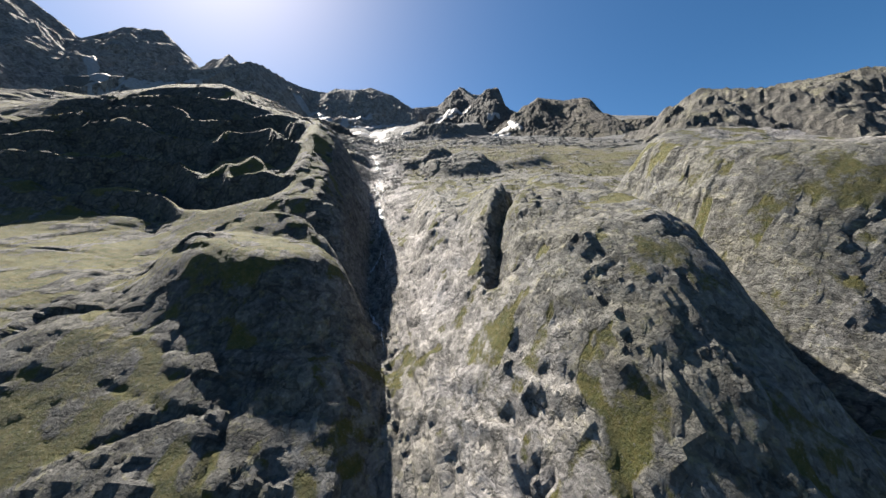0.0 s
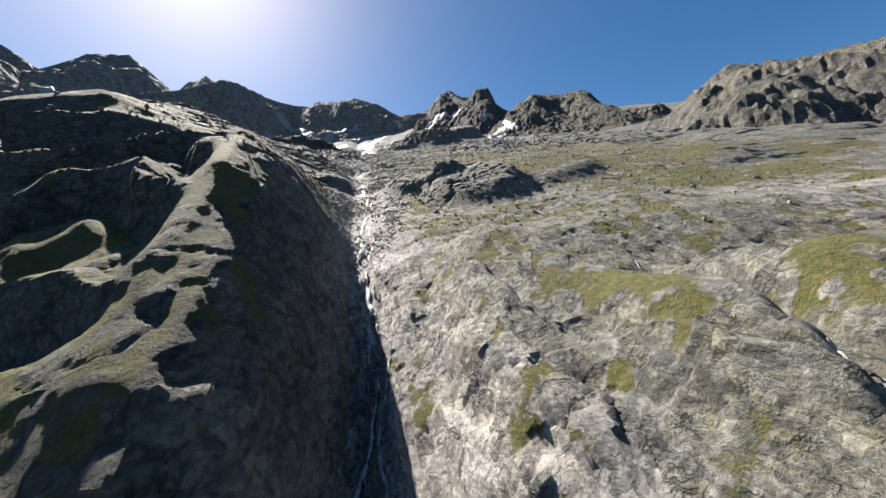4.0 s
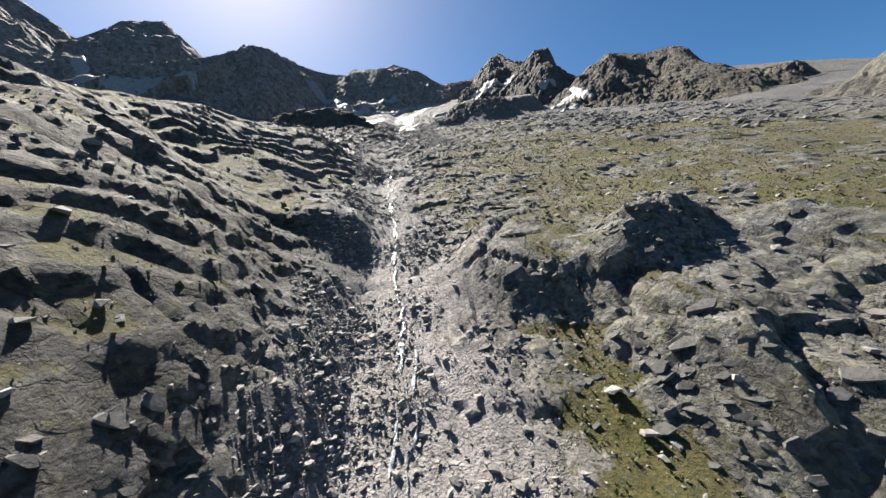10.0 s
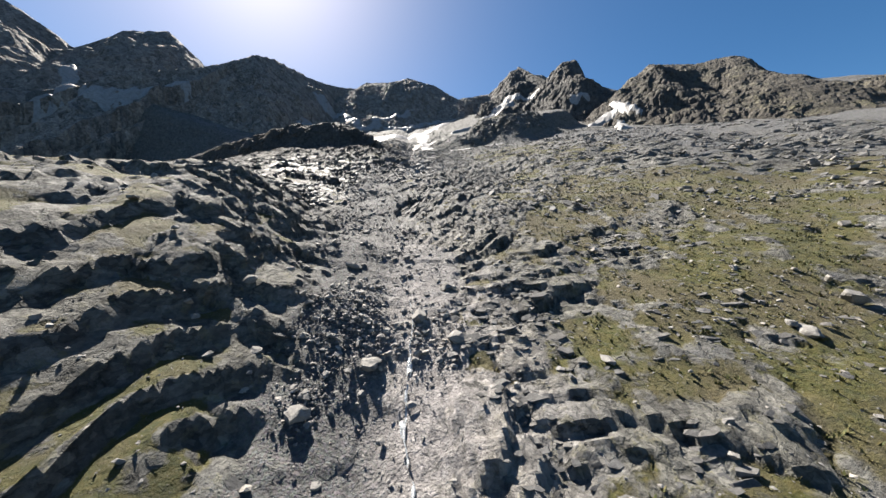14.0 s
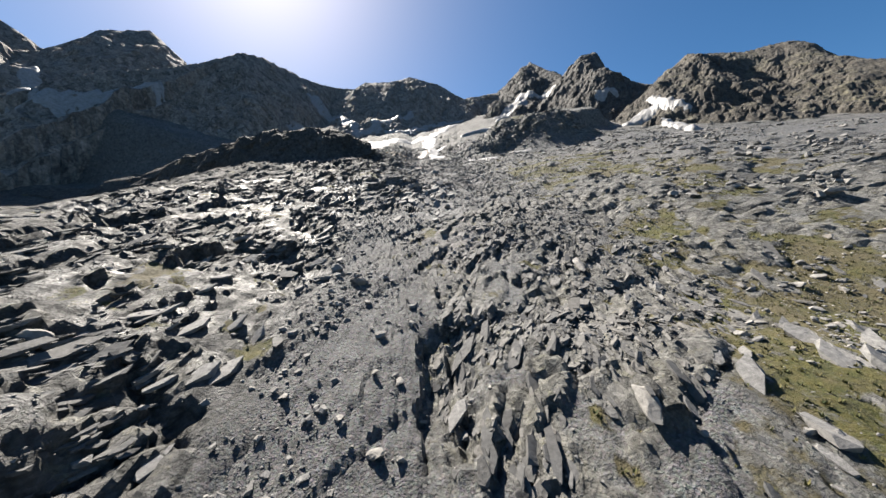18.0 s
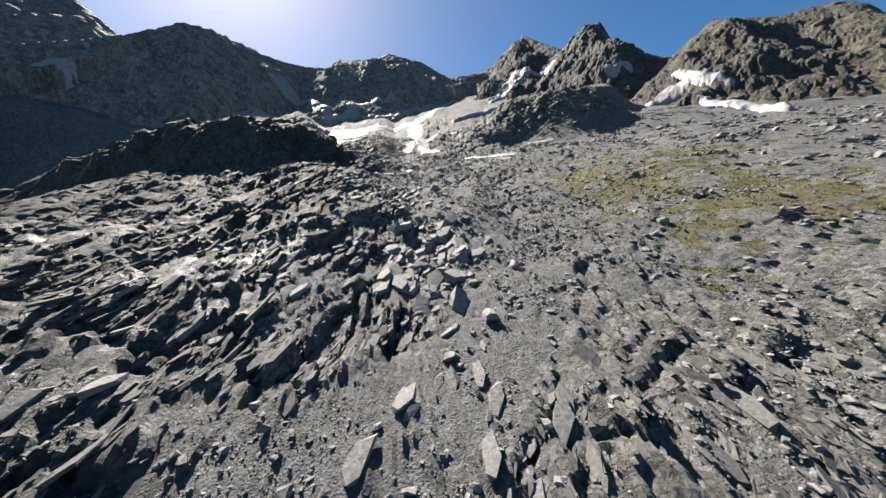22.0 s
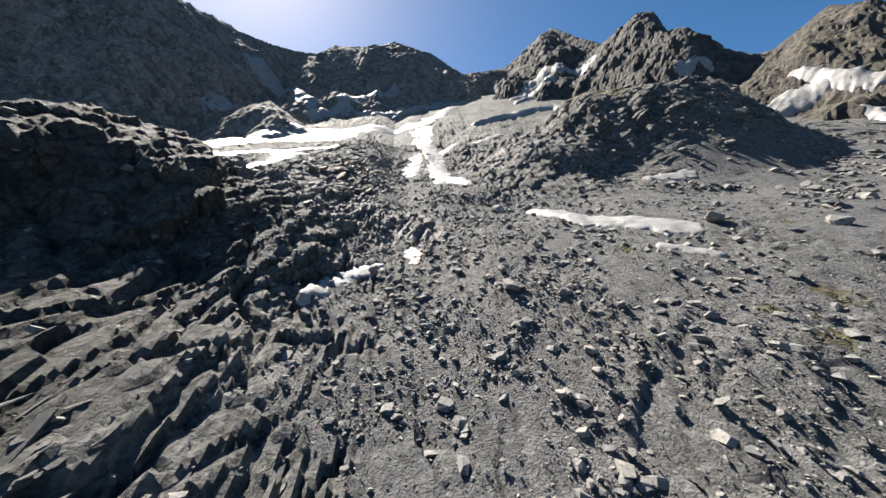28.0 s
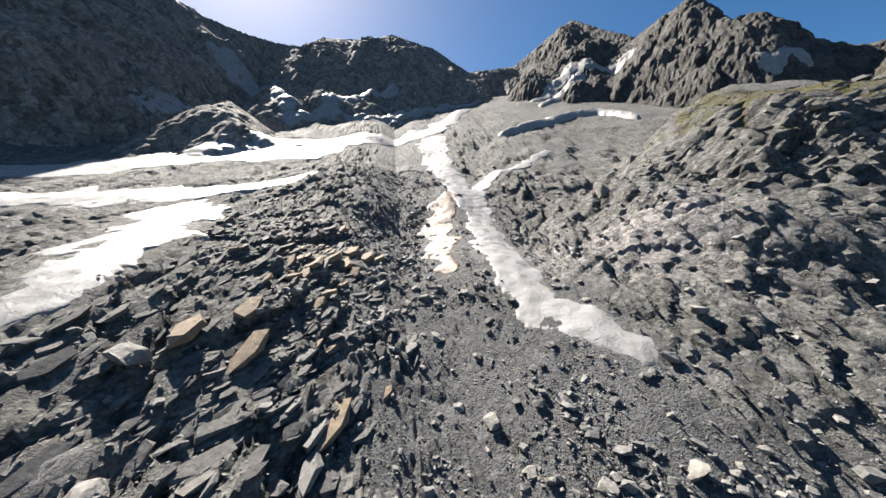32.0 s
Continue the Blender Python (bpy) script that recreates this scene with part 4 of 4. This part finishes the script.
def chip_shape(seed):
    """A small splinter of eight faces."""
    rng = np.random.default_rng(seed + 77)
    v = np.array([(1, 0, 0), (-1, 0, 0), (0, 1, 0), (0, -1, 0), (0, 0, 0.8), (0, 0, -0.8)]) + rng.uniform(-0.35, 0.35, (6, 3))
    f = np.array([(0, 2, 4), (2, 1, 4), (1, 3, 4), (3, 0, 4), (2, 0, 5), (1, 2, 5), (3, 1, 5), (0, 3, 5)])
    return v, f


def tri_mesh(name, co, tris, mat):
    me = bpy.data.meshes.new(name)
    me.vertices.add(len(co))
    me.vertices.foreach_set("co", np.ascontiguousarray(co, np.float32).ravel())
    me.loops.add(tris.size)
    me.loops.foreach_set("vertex_index", tris.ravel().astype(np.int32))
    me.polygons.add(len(tris))
    me.polygons.foreach_set("loop_start", np.arange(0, tris.size, 3, dtype=np.int32))
    me.polygons.foreach_set("use_smooth", np.zeros(len(tris), bool))
    me.update(calc_edges=True)
    me.materials.append(mat)
    return me


def turns(rng, n):
    q = rng.normal(size=(n, 4))
    q /= np.linalg.norm(q, axis=1, keepdims=True)
    w, x, y, z = q.T
    return np.stack([1 - 2 * (y * y + z * z), 2 * (x * y - z * w), 2 * (x * z + y * w), 2 * (x * y + z * w), 1 - 2 * (x * x + z * z), 2 * (y * z - x * w),
                     2 * (x * z - y * w), 2 * (y * z + x * w), 1 - 2 * (x * x + y * y)], -1).reshape(n, 3, 3)


AREA = np.outer(np.gradient(LAND["vs"]), np.gradient(LAND["us"]))
PX, PY, PZ = (LAND["P"][..., k] for k in range(3))


def scatter(rng, weight, count):
    """Places on the ground, by weight per square metre."""
    w = (weight * AREA).ravel()
    pick = np.searchsorted(np.cumsum(w) / w.sum(), rng.random(count))
    pick = np.minimum(pick, w.size - 1)
    return pick


def scree(label, weight, count, smallest, largest, power, seed, mat=STONE):
    rng = np.random.default_rng(seed)
    pick = scatter(rng, weight, count)
    at = LAND["P"].reshape(-1, 3)[pick] + rng.uniform(-0.5, 0.5, (count, 3)) * (1, 1, 0.1)
    size = np.minimum(smallest * (1 - rng.random(count)) ** -power, largest)
    R = turns(rng, count) * (size[:, None, None] * rng.uniform(0.45, 1.35, (count, 1, 3)))
    R = R * np.array([1, 1, 0.62])[None, :, None]        # they lie on their flat sides
    kinds = [angular_shape(seed + k) for k in range(8)] + [chip_shape(seed + k) for k in range(8)]
    which = rng.integers(0, 8, count) + 8 * (size < 0.3)
    cos, tris, off = [], [], 0
    for k, (v, f) in enumerate(kinds):
        sel = which == k
        c = np.einsum('nij,vj->nvi', R[sel], v) + (at[sel] + np.array([0, 0, 1]) * (size[sel] * 0.25)[:, None])[:, None, :]
        cos.append(c.reshape(-1, 3))
        n = int(sel.sum())
        tris.append((f[None] + (np.arange(n) * len(v))[:, None, None] + off).reshape(-1, 3))
        off += n * len(v)
    ob = new("scree", tri_mesh("scree", np.concatenate(cos), np.concatenate(tris), mat))
    return tagged(ob, label, "scree", kind="stuff")


wide_path = np.exp(-((LAND["U"] - 25) / 75) ** 2) * step(85, 110, PY) * (1 - step(540, 600, PY))
near_path = np.exp(-(LAND["U"] / 55) ** 2) * step(85, 110, PY) * (1 - step(540, 600, PY))
clumps = np.clip(0.55 + 1.3 * fbm(PX / 6, PY / 6, 0 * PX, 3, 1234), 0.05, 2)
scree("coarse angular blocks of the upper scree", near_path * step(385, 430, PY) * (0.1 + LAND["scree"] + 0.3 * step(-34, -20, LAND["U"])) * (1 - snow_cover(PX, PY)) * np.sqrt(clumps), 38000, 0.11, 0.7, 0.4, 1000)
upper_rubble = 0.75 * step(6, 16, LAND["U"]) * (1 - step(50, 70, LAND["U"])) * step(232, 245, PY)
scree("loose angular grey stones filling gullies", near_path * step(215, 232, PY) * (1 - step(385, 440, PY)) * (0.02 + LAND["scree"] ** 1.3 + upper_rubble) * clumps, 47000, 0.085, 0.5, 0.42, 1100)
scree("pale angular rubble of the stream fan", near_path * (1 - step(215, 232, PY)) * (0.02 + LAND["scree"] ** 1.3) * clumps, 22000, 0.085, 0.38, 0.45, 1200, STONE_PALE)
scree("pale stones strewn over turf", wide_path * (0.15 * (PY < 330) + LAND["turf"]) * np.sqrt(clumps), 24000, 0.09, 0.55, 0.4, 2000, STONE_PALE)
talus = np.exp(-((LAND["U"] - 125) / 60) ** 2) * step(45, 70, LAND["U"]) * step(225, 260, PY) * (1 - step(500, 560, PY))
scree("coarse talus blocks below the rocky ridge", talus * clumps ** 2, 7000, 0.3, 1.3, 0.4, 1300)


def plates(label, weight, count, smallest, largest, long, thick, lean, seed, mat, course=0.0, sunk=0.0):
    """Upturned gneiss plates drawn out along the slope, packed side by side."""
    rng = np.random.default_rng(seed)
    pick = scatter(rng, weight, count)
    at = LAND["P"].reshape(-1, 3)[pick] + rng.uniform(-0.3, 0.3, (count, 3)) * (1, 1, 0)
    up = LAND["N"].reshape(-1, 3)[pick]
    size = np.minimum(smallest * (1 - rng.random(count)) ** -0.42, largest)
    heading = np.radians(course + 8 * fbm(at[:, 0] / 25, at[:, 1] / 25, 0 * at[:, 0], 2, seed) * 3 + rng.normal(0, 8, count))
    ahead = np.stack([np.sin(heading), np.cos(heading), 0 * heading], -1)
    ahead = ahead - (ahead * up).sum(1, keepdims=True) * up
    ahead /= np.linalg.norm(ahead, axis=1, keepdims=True)
    side = np.cross(ahead, up)
    tip = np.radians(lean + rng.normal(0, 13, count))[:, None]
    side, top = side * np.cos(tip) + up * np.sin(tip), up * np.cos(tip) - side * np.sin(tip)
    pitch = np.radians(rng.normal(4, 7, count))[:, None]
    ahead, top = ahead * np.cos(pitch) + top * np.sin(pitch), top * np.cos(pitch) - ahead * np.sin(pitch)
    stretch = np.stack([np.ones(count), long * rng.uniform(0.5, 1.4, count), thick * rng.uniform(0.6, 1.4, count)], -1) * size[:, None]
    B = np.stack([side, ahead, top], -1) * stretch[:, None, :]
    kinds = [angular_shape(seed + k) for k in range(10)]
    which = rng.integers(0, 10, count)
    cos, tris, off = [], [], 0
    for k, (v, f) in enumerate(kinds):
        sel = which == k
        c = np.einsum('nij,vj->nvi', B[sel], v) + (at[sel] + up[sel] * ((0.02 - sunk) * size[sel])[:, None])[:, None, :]
        cos.append(c.reshape(-1, 3))
        n = int(sel.sum())
        tris.append((f[None] + (np.arange(n) * len(v))[:, None, None] + off).reshape(-1, 3))
        off += n * len(v)
    ob = new("rock_plates", tri_mesh("rock_plates", np.concatenate(cos), np.concatenate(tris), mat))
    return tagged(ob, label, "rock", kind="stuff")


field = np.exp(-np.clip(np.abs(LAND["U"] + 22) - 25, 0, None) ** 2 / 30 ** 2) * step(236, 258, PY) * (1 - step(385, 402, PY)) * (1 - LAND["scree"]) ** 3 * (1 - LAND["turf"]) * clumps
plates("grey gneiss plates upturned along the slope", field, 10500, 0.2, 0.85, 2.7, 0.3, 15, 6000, STONE_SLAB, 0, 0.14)
crest_field_w = np.exp(-((LAND["U"] + 14) / 22) ** 2) * step(440, 462, PY) * (1 - step(520, 545, PY)) * (1 - LAND["scree"]) * (1 - snow_cover(PX, PY))
plates("dark gneiss plates of the upper step", crest_field_w, 2200, 0.24, 0.8, 2.4, 0.26, 14, 6100, STONE_SLAB, 0, 0.08)
right_field = np.exp(-((LAND["U"] - 26) / 14) ** 2) * step(236, 250, PY) * (1 - step(300, 330, PY)) * (1 - LAND["scree"]) ** 2 * (1 - 0.6 * LAND["turf"]) * clumps
plates("pale gneiss plates standing out of the turf", right_field, 1500, 0.2, 0.7, 2.4, 0.3, -14, 6200, STONE_SLAB, 0, 0.12)
ledges = step(-12, -3, LAND["U"]) * np.exp(-np.clip(np.abs(LAND["U"] - 2) - 30, 0, None) ** 2 / 22 ** 2) * step(112, 122, PY) * (1 - step(232, 250, PY)) * (1 - LAND["scree"]) ** 2 * (1 - LAND["turf"]) ** 2 * clumps
plates("fractured gneiss ledges breaking across the slope", ledges, 3600, 0.16, 0.5, 1.9, 0.4, 4, 6300, STONE_SLAB, 90, 0.28)


def boulders(name, label, group, weight, count, smallest, largest, long, flat, seed, along=False, mat=STONE):
    """Single rocks, each an object; alike ones share a mesh."""
    rng = np.random.default_rng(seed)
    meshes = []
    for k in range(8):
        v, f = angular_shape(seed + k, long, flat) if along else stone_shape(seed + k, 2, 15, long, flat)
        meshes.append(tri_mesh(name, v, f, mat))
    for n, p in enumerate(scatter(rng, weight, count)):
        s = min(smallest * (1 - rng.random()) ** -0.45, largest)
        x, y, z = LAND["P"].reshape(-1, 3)[p]
        place(name, meshes[n % 8], x, y, z, s, rng.normal(0, 14) - 8 if along else rng.uniform(0, 360), rng.normal(20, 10) if along else rng.normal(0, 20), rng.normal(0, 16), label, group)


def place(name, mesh, x, y, z, s, turn, pitch, roll, label, group):
    ob = new(name, mesh)
    ob.matrix_world = pose(x, y, z + 0.15 * s, pitch, roll, turn) @ Matrix.Scale(s, 4)
    return tagged(ob, label, "boulder", group=group)


boulders("boulder", "angular grey boulder half sunk in scree", "boulders on the slope", near_path * (0.05 + LAND["scree"]) * step(100, 140, PY), 190, 0.42, 1.2, 1.25, 0.65, 3000)
boulders("boulder", "pale weathered boulder lying on turf", "boulders on the turf", near_path * LAND["turf"] * (1 - step(300, 340, PY)), 80, 0.35, 0.9, 1.2, 0.6, 3100)
ribs = np.exp(-((LAND["U"] - 32) / 9) ** 2) * step(240, 256, PY) * (1 - step(285, 300, PY)) + 1.2 * np.exp(-((LAND["U"] - 2) / 9) ** 2) * step(300, 312, PY) * (1 - step(370, 392, PY)) \
    + 0.8 * np.exp(-((LAND["U"] + 10) / 7) ** 2) * step(458, 466, PY) * (1 - step(505, 520, PY)) + 0.7 * np.exp(-((LAND["U"] + 24) / 12) ** 2) * step(240, 256, PY) * (1 - step(370, 392, PY))
boulders("rock_slab", "long grey gneiss slab standing out along the slope", "slabs of the rock ribs", ribs, 240, 0.4, 0.85, 2.6, 0.5, 3200, along=True)
rib = np.exp(-((PX + 77) / 6.5) ** 2) * np.exp(-((PY - 347) / 9) ** 2)
boulders("rock_slab", "big pale joint block of the broken rock rib", "joint blocks of the rock rib", rib, 120, 0.5, 1.5, 1.8, 0.7, 3400, along=True, mat=STONE)
rust = np.exp(-((PX + 131) / 6) ** 2) * np.exp(-((PY - 497) / 14) ** 2) + 0.5 * np.exp(-((PX + 120) / 4) ** 2) * np.exp(-((PY - 479) / 5) ** 2)
boulders("rock_slab", "rust-brown gneiss slab breaking out of the scree", "rusty slabs of the upper rib", rust, 46, 0.5, 1.3, 2.0, 0.5, 3300, along=True, mat=STONE_WARM)


def ground_z(x, y):
    j = int(np.clip(np.searchsorted(LAND["vs"], y), 1, len(LAND["vs"]) - 1))
    i = int(np.clip(np.searchsorted(LAND["us"], x - stream_x(y)), 1, len(LAND["us"]) - 1))
    return float(LAND["P"][j, i, 2])


def single(label, x, y, size, turn, long=1.2, flat=0.7, mat=STONE, seed=0):
    v, f = stone_shape(4000 + seed, 3, 26, long, flat)
    size = size * 0.75
    return place("boulder", tri_mesh("boulder", v, f, mat), x, y, ground_z(x, y) + 0.2 * size, size, turn, 12, 0, label, "large single boulders")


for k, (x, y, size, turn) in enumerate([(-134, 473, 2.6, 70), (-129, 466, 2.2, 60), (-105, 480, 1.6, 20), (-86, 484, 1.8, 100), (-80, 489, 1.9, 95), (-82, 424, 2.3, 20), (-73, 443, 1.7, 80), (-81, 470, 1.6, 0),
                                        (-45, 441, 2.8, 85), (-89, 429, 1.3, 40), (-103, 431, 1.6, 10), (-109, 391, 1.5, 90), (-53, 387, 1.8, 90), (-60, 397, 1.2, 30)]):
    single("large angular grey boulder with a pale top", x, y, size, turn, seed=k)
for k, (x, y, size, turn) in enumerate([(-35, 353, 1.9, 80), (-63, 344, 1.7, 60), (-68, 330, 2.3, 10), (-53, 346, 1.2, 40), (-56, 244, 1.5, 30), (-93, 256, 1.8, 70), (-28, 250, 1.5, 110), (-69, 270, 1.3, 10),
                                        (-66, 273, 1.0, 50), (-27, 197, 1.0, 80), (-13, 211, 0.9, 60), (-7, 125, 1.2, 80)]):
    single("large pale grey boulder resting on the slope", x, y, size, turn, seed=30 + k)


def slab(label, x, y, size, turn, long, flat, mat, seed):
    """A large joint block, lying with the slope."""
    v, f = stone_shape(4200 + seed, 3, 26, long, flat)
    ob = new("rock_slab", tri_mesh("rock_slab", v, f, mat))
    ob.matrix_world = pose(x, y, ground_z(x, y) + 0.1 * size, 22, 0, turn) @ Matrix.Scale(size, 4)
    return tagged(ob, label, "boulder", group="large slabs along the flight line")


for k, (x, y, size, turn, long, flat) in enumerate([(-41.3, 290.5, 1.3, 8, 3.3, 0.6), (-63, 344.5, 1.5, 12, 2.2, 0.7), (-39.6, 291, 1.0, 10, 2.4, 0.6), (-45.7, 259, 1.2, 4, 1.8, 0.7), (-85, 348.6, 2.4, -14, 1.6, 0.6), (-81, 347, 2.2, 4, 1.7, 0.6),
                                                    (-83.7, 343.6, 1.7, -10, 1.9, 0.6), (-79.8, 383.3, 2.0, 2, 1.8, 0.8), (-85, 385.8, 1.7, 8, 1.9, 0.8), (-91.2, 378, 1.5, -18, 2.2, 0.7), (-96.5, 375, 1.8, -26, 2.4, 0.6)]):
    slab("long pale gneiss slab tilted along the slope", x, y, size, turn, long, flat, STONE, k)
for k, (x, y, size, turn) in enumerate([(-71.5, 349.5, 1.5, 10), (-71.9, 354.6, 1.4, 60), (-76, 355.3, 1.4, 100), (-46.2, 212, 1.4, 30), (-42.1, 209.3, 1.5, 120), (-5.2, 214, 1.5, 80), (-12.3, 210, 1.1, 10), (-118.6, 444.2, 1.3, 20),
                                        (-117, 446, 1.5, 70), (-117.7, 450, 1.4, 110), (-99.6, 460.8, 2.0, 10), (-82.8, 287, 1.5, 50), (-7.1, 124.9, 1.2, 0), (-76.3, 282.5, 1.6, 140), (-76, 524.6, 3.4, 0), (-30, 437, 2.0, 40)]):
    slab("blocky grey gneiss boulder with fresh broken faces", x, y, size, turn, 1.2, 0.8, STONE, 20 + k)
slab("big pale flat-topped boulder beside the snow", -80.3, 467.2, 3.0, 30, 1.15, 0.7, STONE_PALE, 40)


# ---- water ----
def water_material():
    m, nt, bsdf = material("white_water")
    pos = nt.nodes.new("ShaderNodeNewGeometry").outputs["Position"]
    n = noise_node(nt, pos, 3.0, 6, 0.7)
    nt.links.new(ramp(nt, n, [(0.35, (0.08, 0.10, 0.11)), (0.65, (0.5, 0.52, 0.54))]), bsdf.inputs["Base Color"])
    bsdf.inputs["Roughness"].default_value = 0.25
    bump(nt, bsdf, n, 0.8, 0.2)
    return m


WATER = water_material()


def stream(label, line, width, seed, lift=0.12):
    """A ribbon of water that follows the ground along a line in plan, frayed at its edges."""
    pts = []
    for (ax, ay), (bx, by) in zip(line[:-1], line[1:]):
        n = max(2, int(math.hypot(bx - ax, by - ay) / 0.35))
        pts += [(ax + (bx - ax) * k / n, ay + (by - ay) * k / n) for k in range(n)]
    pts = np.array(pts)
    pts[:, 0] += 0.9 * fbm(pts[:, 1] / 5, pts[:, 0] * 0 + seed, pts[:, 0] * 0, 3, 77)
    w = width * (0.55 + 0.5 * fbm(pts[:, 1] / 2.2, pts[:, 0] * 0 + seed, pts[:, 0] * 0, 3, 88))
    w = np.clip(w, 0.06, None)
    X = pts[:, :1] + w[:, None] * np.linspace(-1, 1, 5)
    Y = np.repeat(pts[:, 1:], 5, 1)
    Z = np.array([[ground_z(a, b) for a, b in zip(r, q)] for r, q in zip(X, Y)])
    Z = np.minimum(Z, Z.mean(1, keepdims=True) + 0.25) + lift * np.array([0.3, 1, 1.2, 1, 0.3])
    gaps = fbm(Y / 1.3, X / 0.4, 0 * X + seed, 3, 99) > -0.12
    ob = sheet("water", X, Y, Z, WATER, keep=gaps, smooth=True)
    return tagged(ob, label, "stream", kind="structure")


stream("white meltwater stream falling down the rocky gully", [(-9, 46), (-15, 60), (-16, 80), (-18, 92), (-24, 112), (-28, 136), (-31, 150), (-35, 165), (-41, 185), (-44.5, 200), (-47, 215)], 0.42, 1)
stream("thin side strand of the meltwater stream", [(-13, 62), (-14.5, 84), (-21, 108), (-25.5, 128), (-29, 147)], 0.2, 2)
stream("narrow water strand in the side cleft", [(11.5, 56), (16.5, 74), (20, 88)], 0.12, 3)


# ---- turf tussocks ----
def tussocks(count, seed):
    m, nt, bsdf = material("sedge")
    isl = nt.nodes.new("ShaderNodeNewGeometry").outputs["Random Per Island"]
    nt.links.new(ramp(nt, isl, [(0.0, (0.028, 0.042, 0.007)), (0.5, (0.07, 0.072, 0.015)), (1.0, (0.13, 0.105, 0.037))]), bsdf.inputs["Base Color"])
    bsdf.inputs["Roughness"].default_value = 0.8
    rng = np.random.default_rng(seed)
    at = LAND["P"].reshape(-1, 3)[scatter(rng, wide_path * (LAND["turf"] > 0.45) * (LAND["U"] > 2), count)] + rng.uniform(-0.4, 0.4, (count, 3)) * (1, 1, 0)
    blades = 6
    ang = rng.uniform(0, 2 * np.pi, (count, blades))
    size = rng.uniform(0.15, 0.38, (count, 1))
    out = np.stack([np.cos(ang), np.sin(ang)], -1)
    side = np.stack([-np.sin(ang), np.cos(ang)], -1) * (size * 0.28)[..., None]
    foot = at[:, None, :] + np.concatenate([out * (size * 0.15)[..., None], np.full((count, blades, 1), -0.05)], -1)
    tip = at[:, None, :] + np.concatenate([out * (size * rng.uniform(0.5, 1.0, (count, blades)))[..., None], (size * rng.uniform(0.5, 1.0, (count, blades)))[..., None]], -1)
    z0 = np.zeros((count, blades, 1))
    co = np.stack([foot - np.concatenate([side, z0], -1), foot + np.concatenate([side, z0], -1), tip], 2).reshape(-1, 3)
    ob = new("tussocks", tri_mesh("tussocks", co, np.arange(len(co)).reshape(-1, 3), m))
    return tagged(ob, "olive and straw-coloured sedge tussocks between stones", "grass", kind="stuff")


tussocks(16000, 5000)
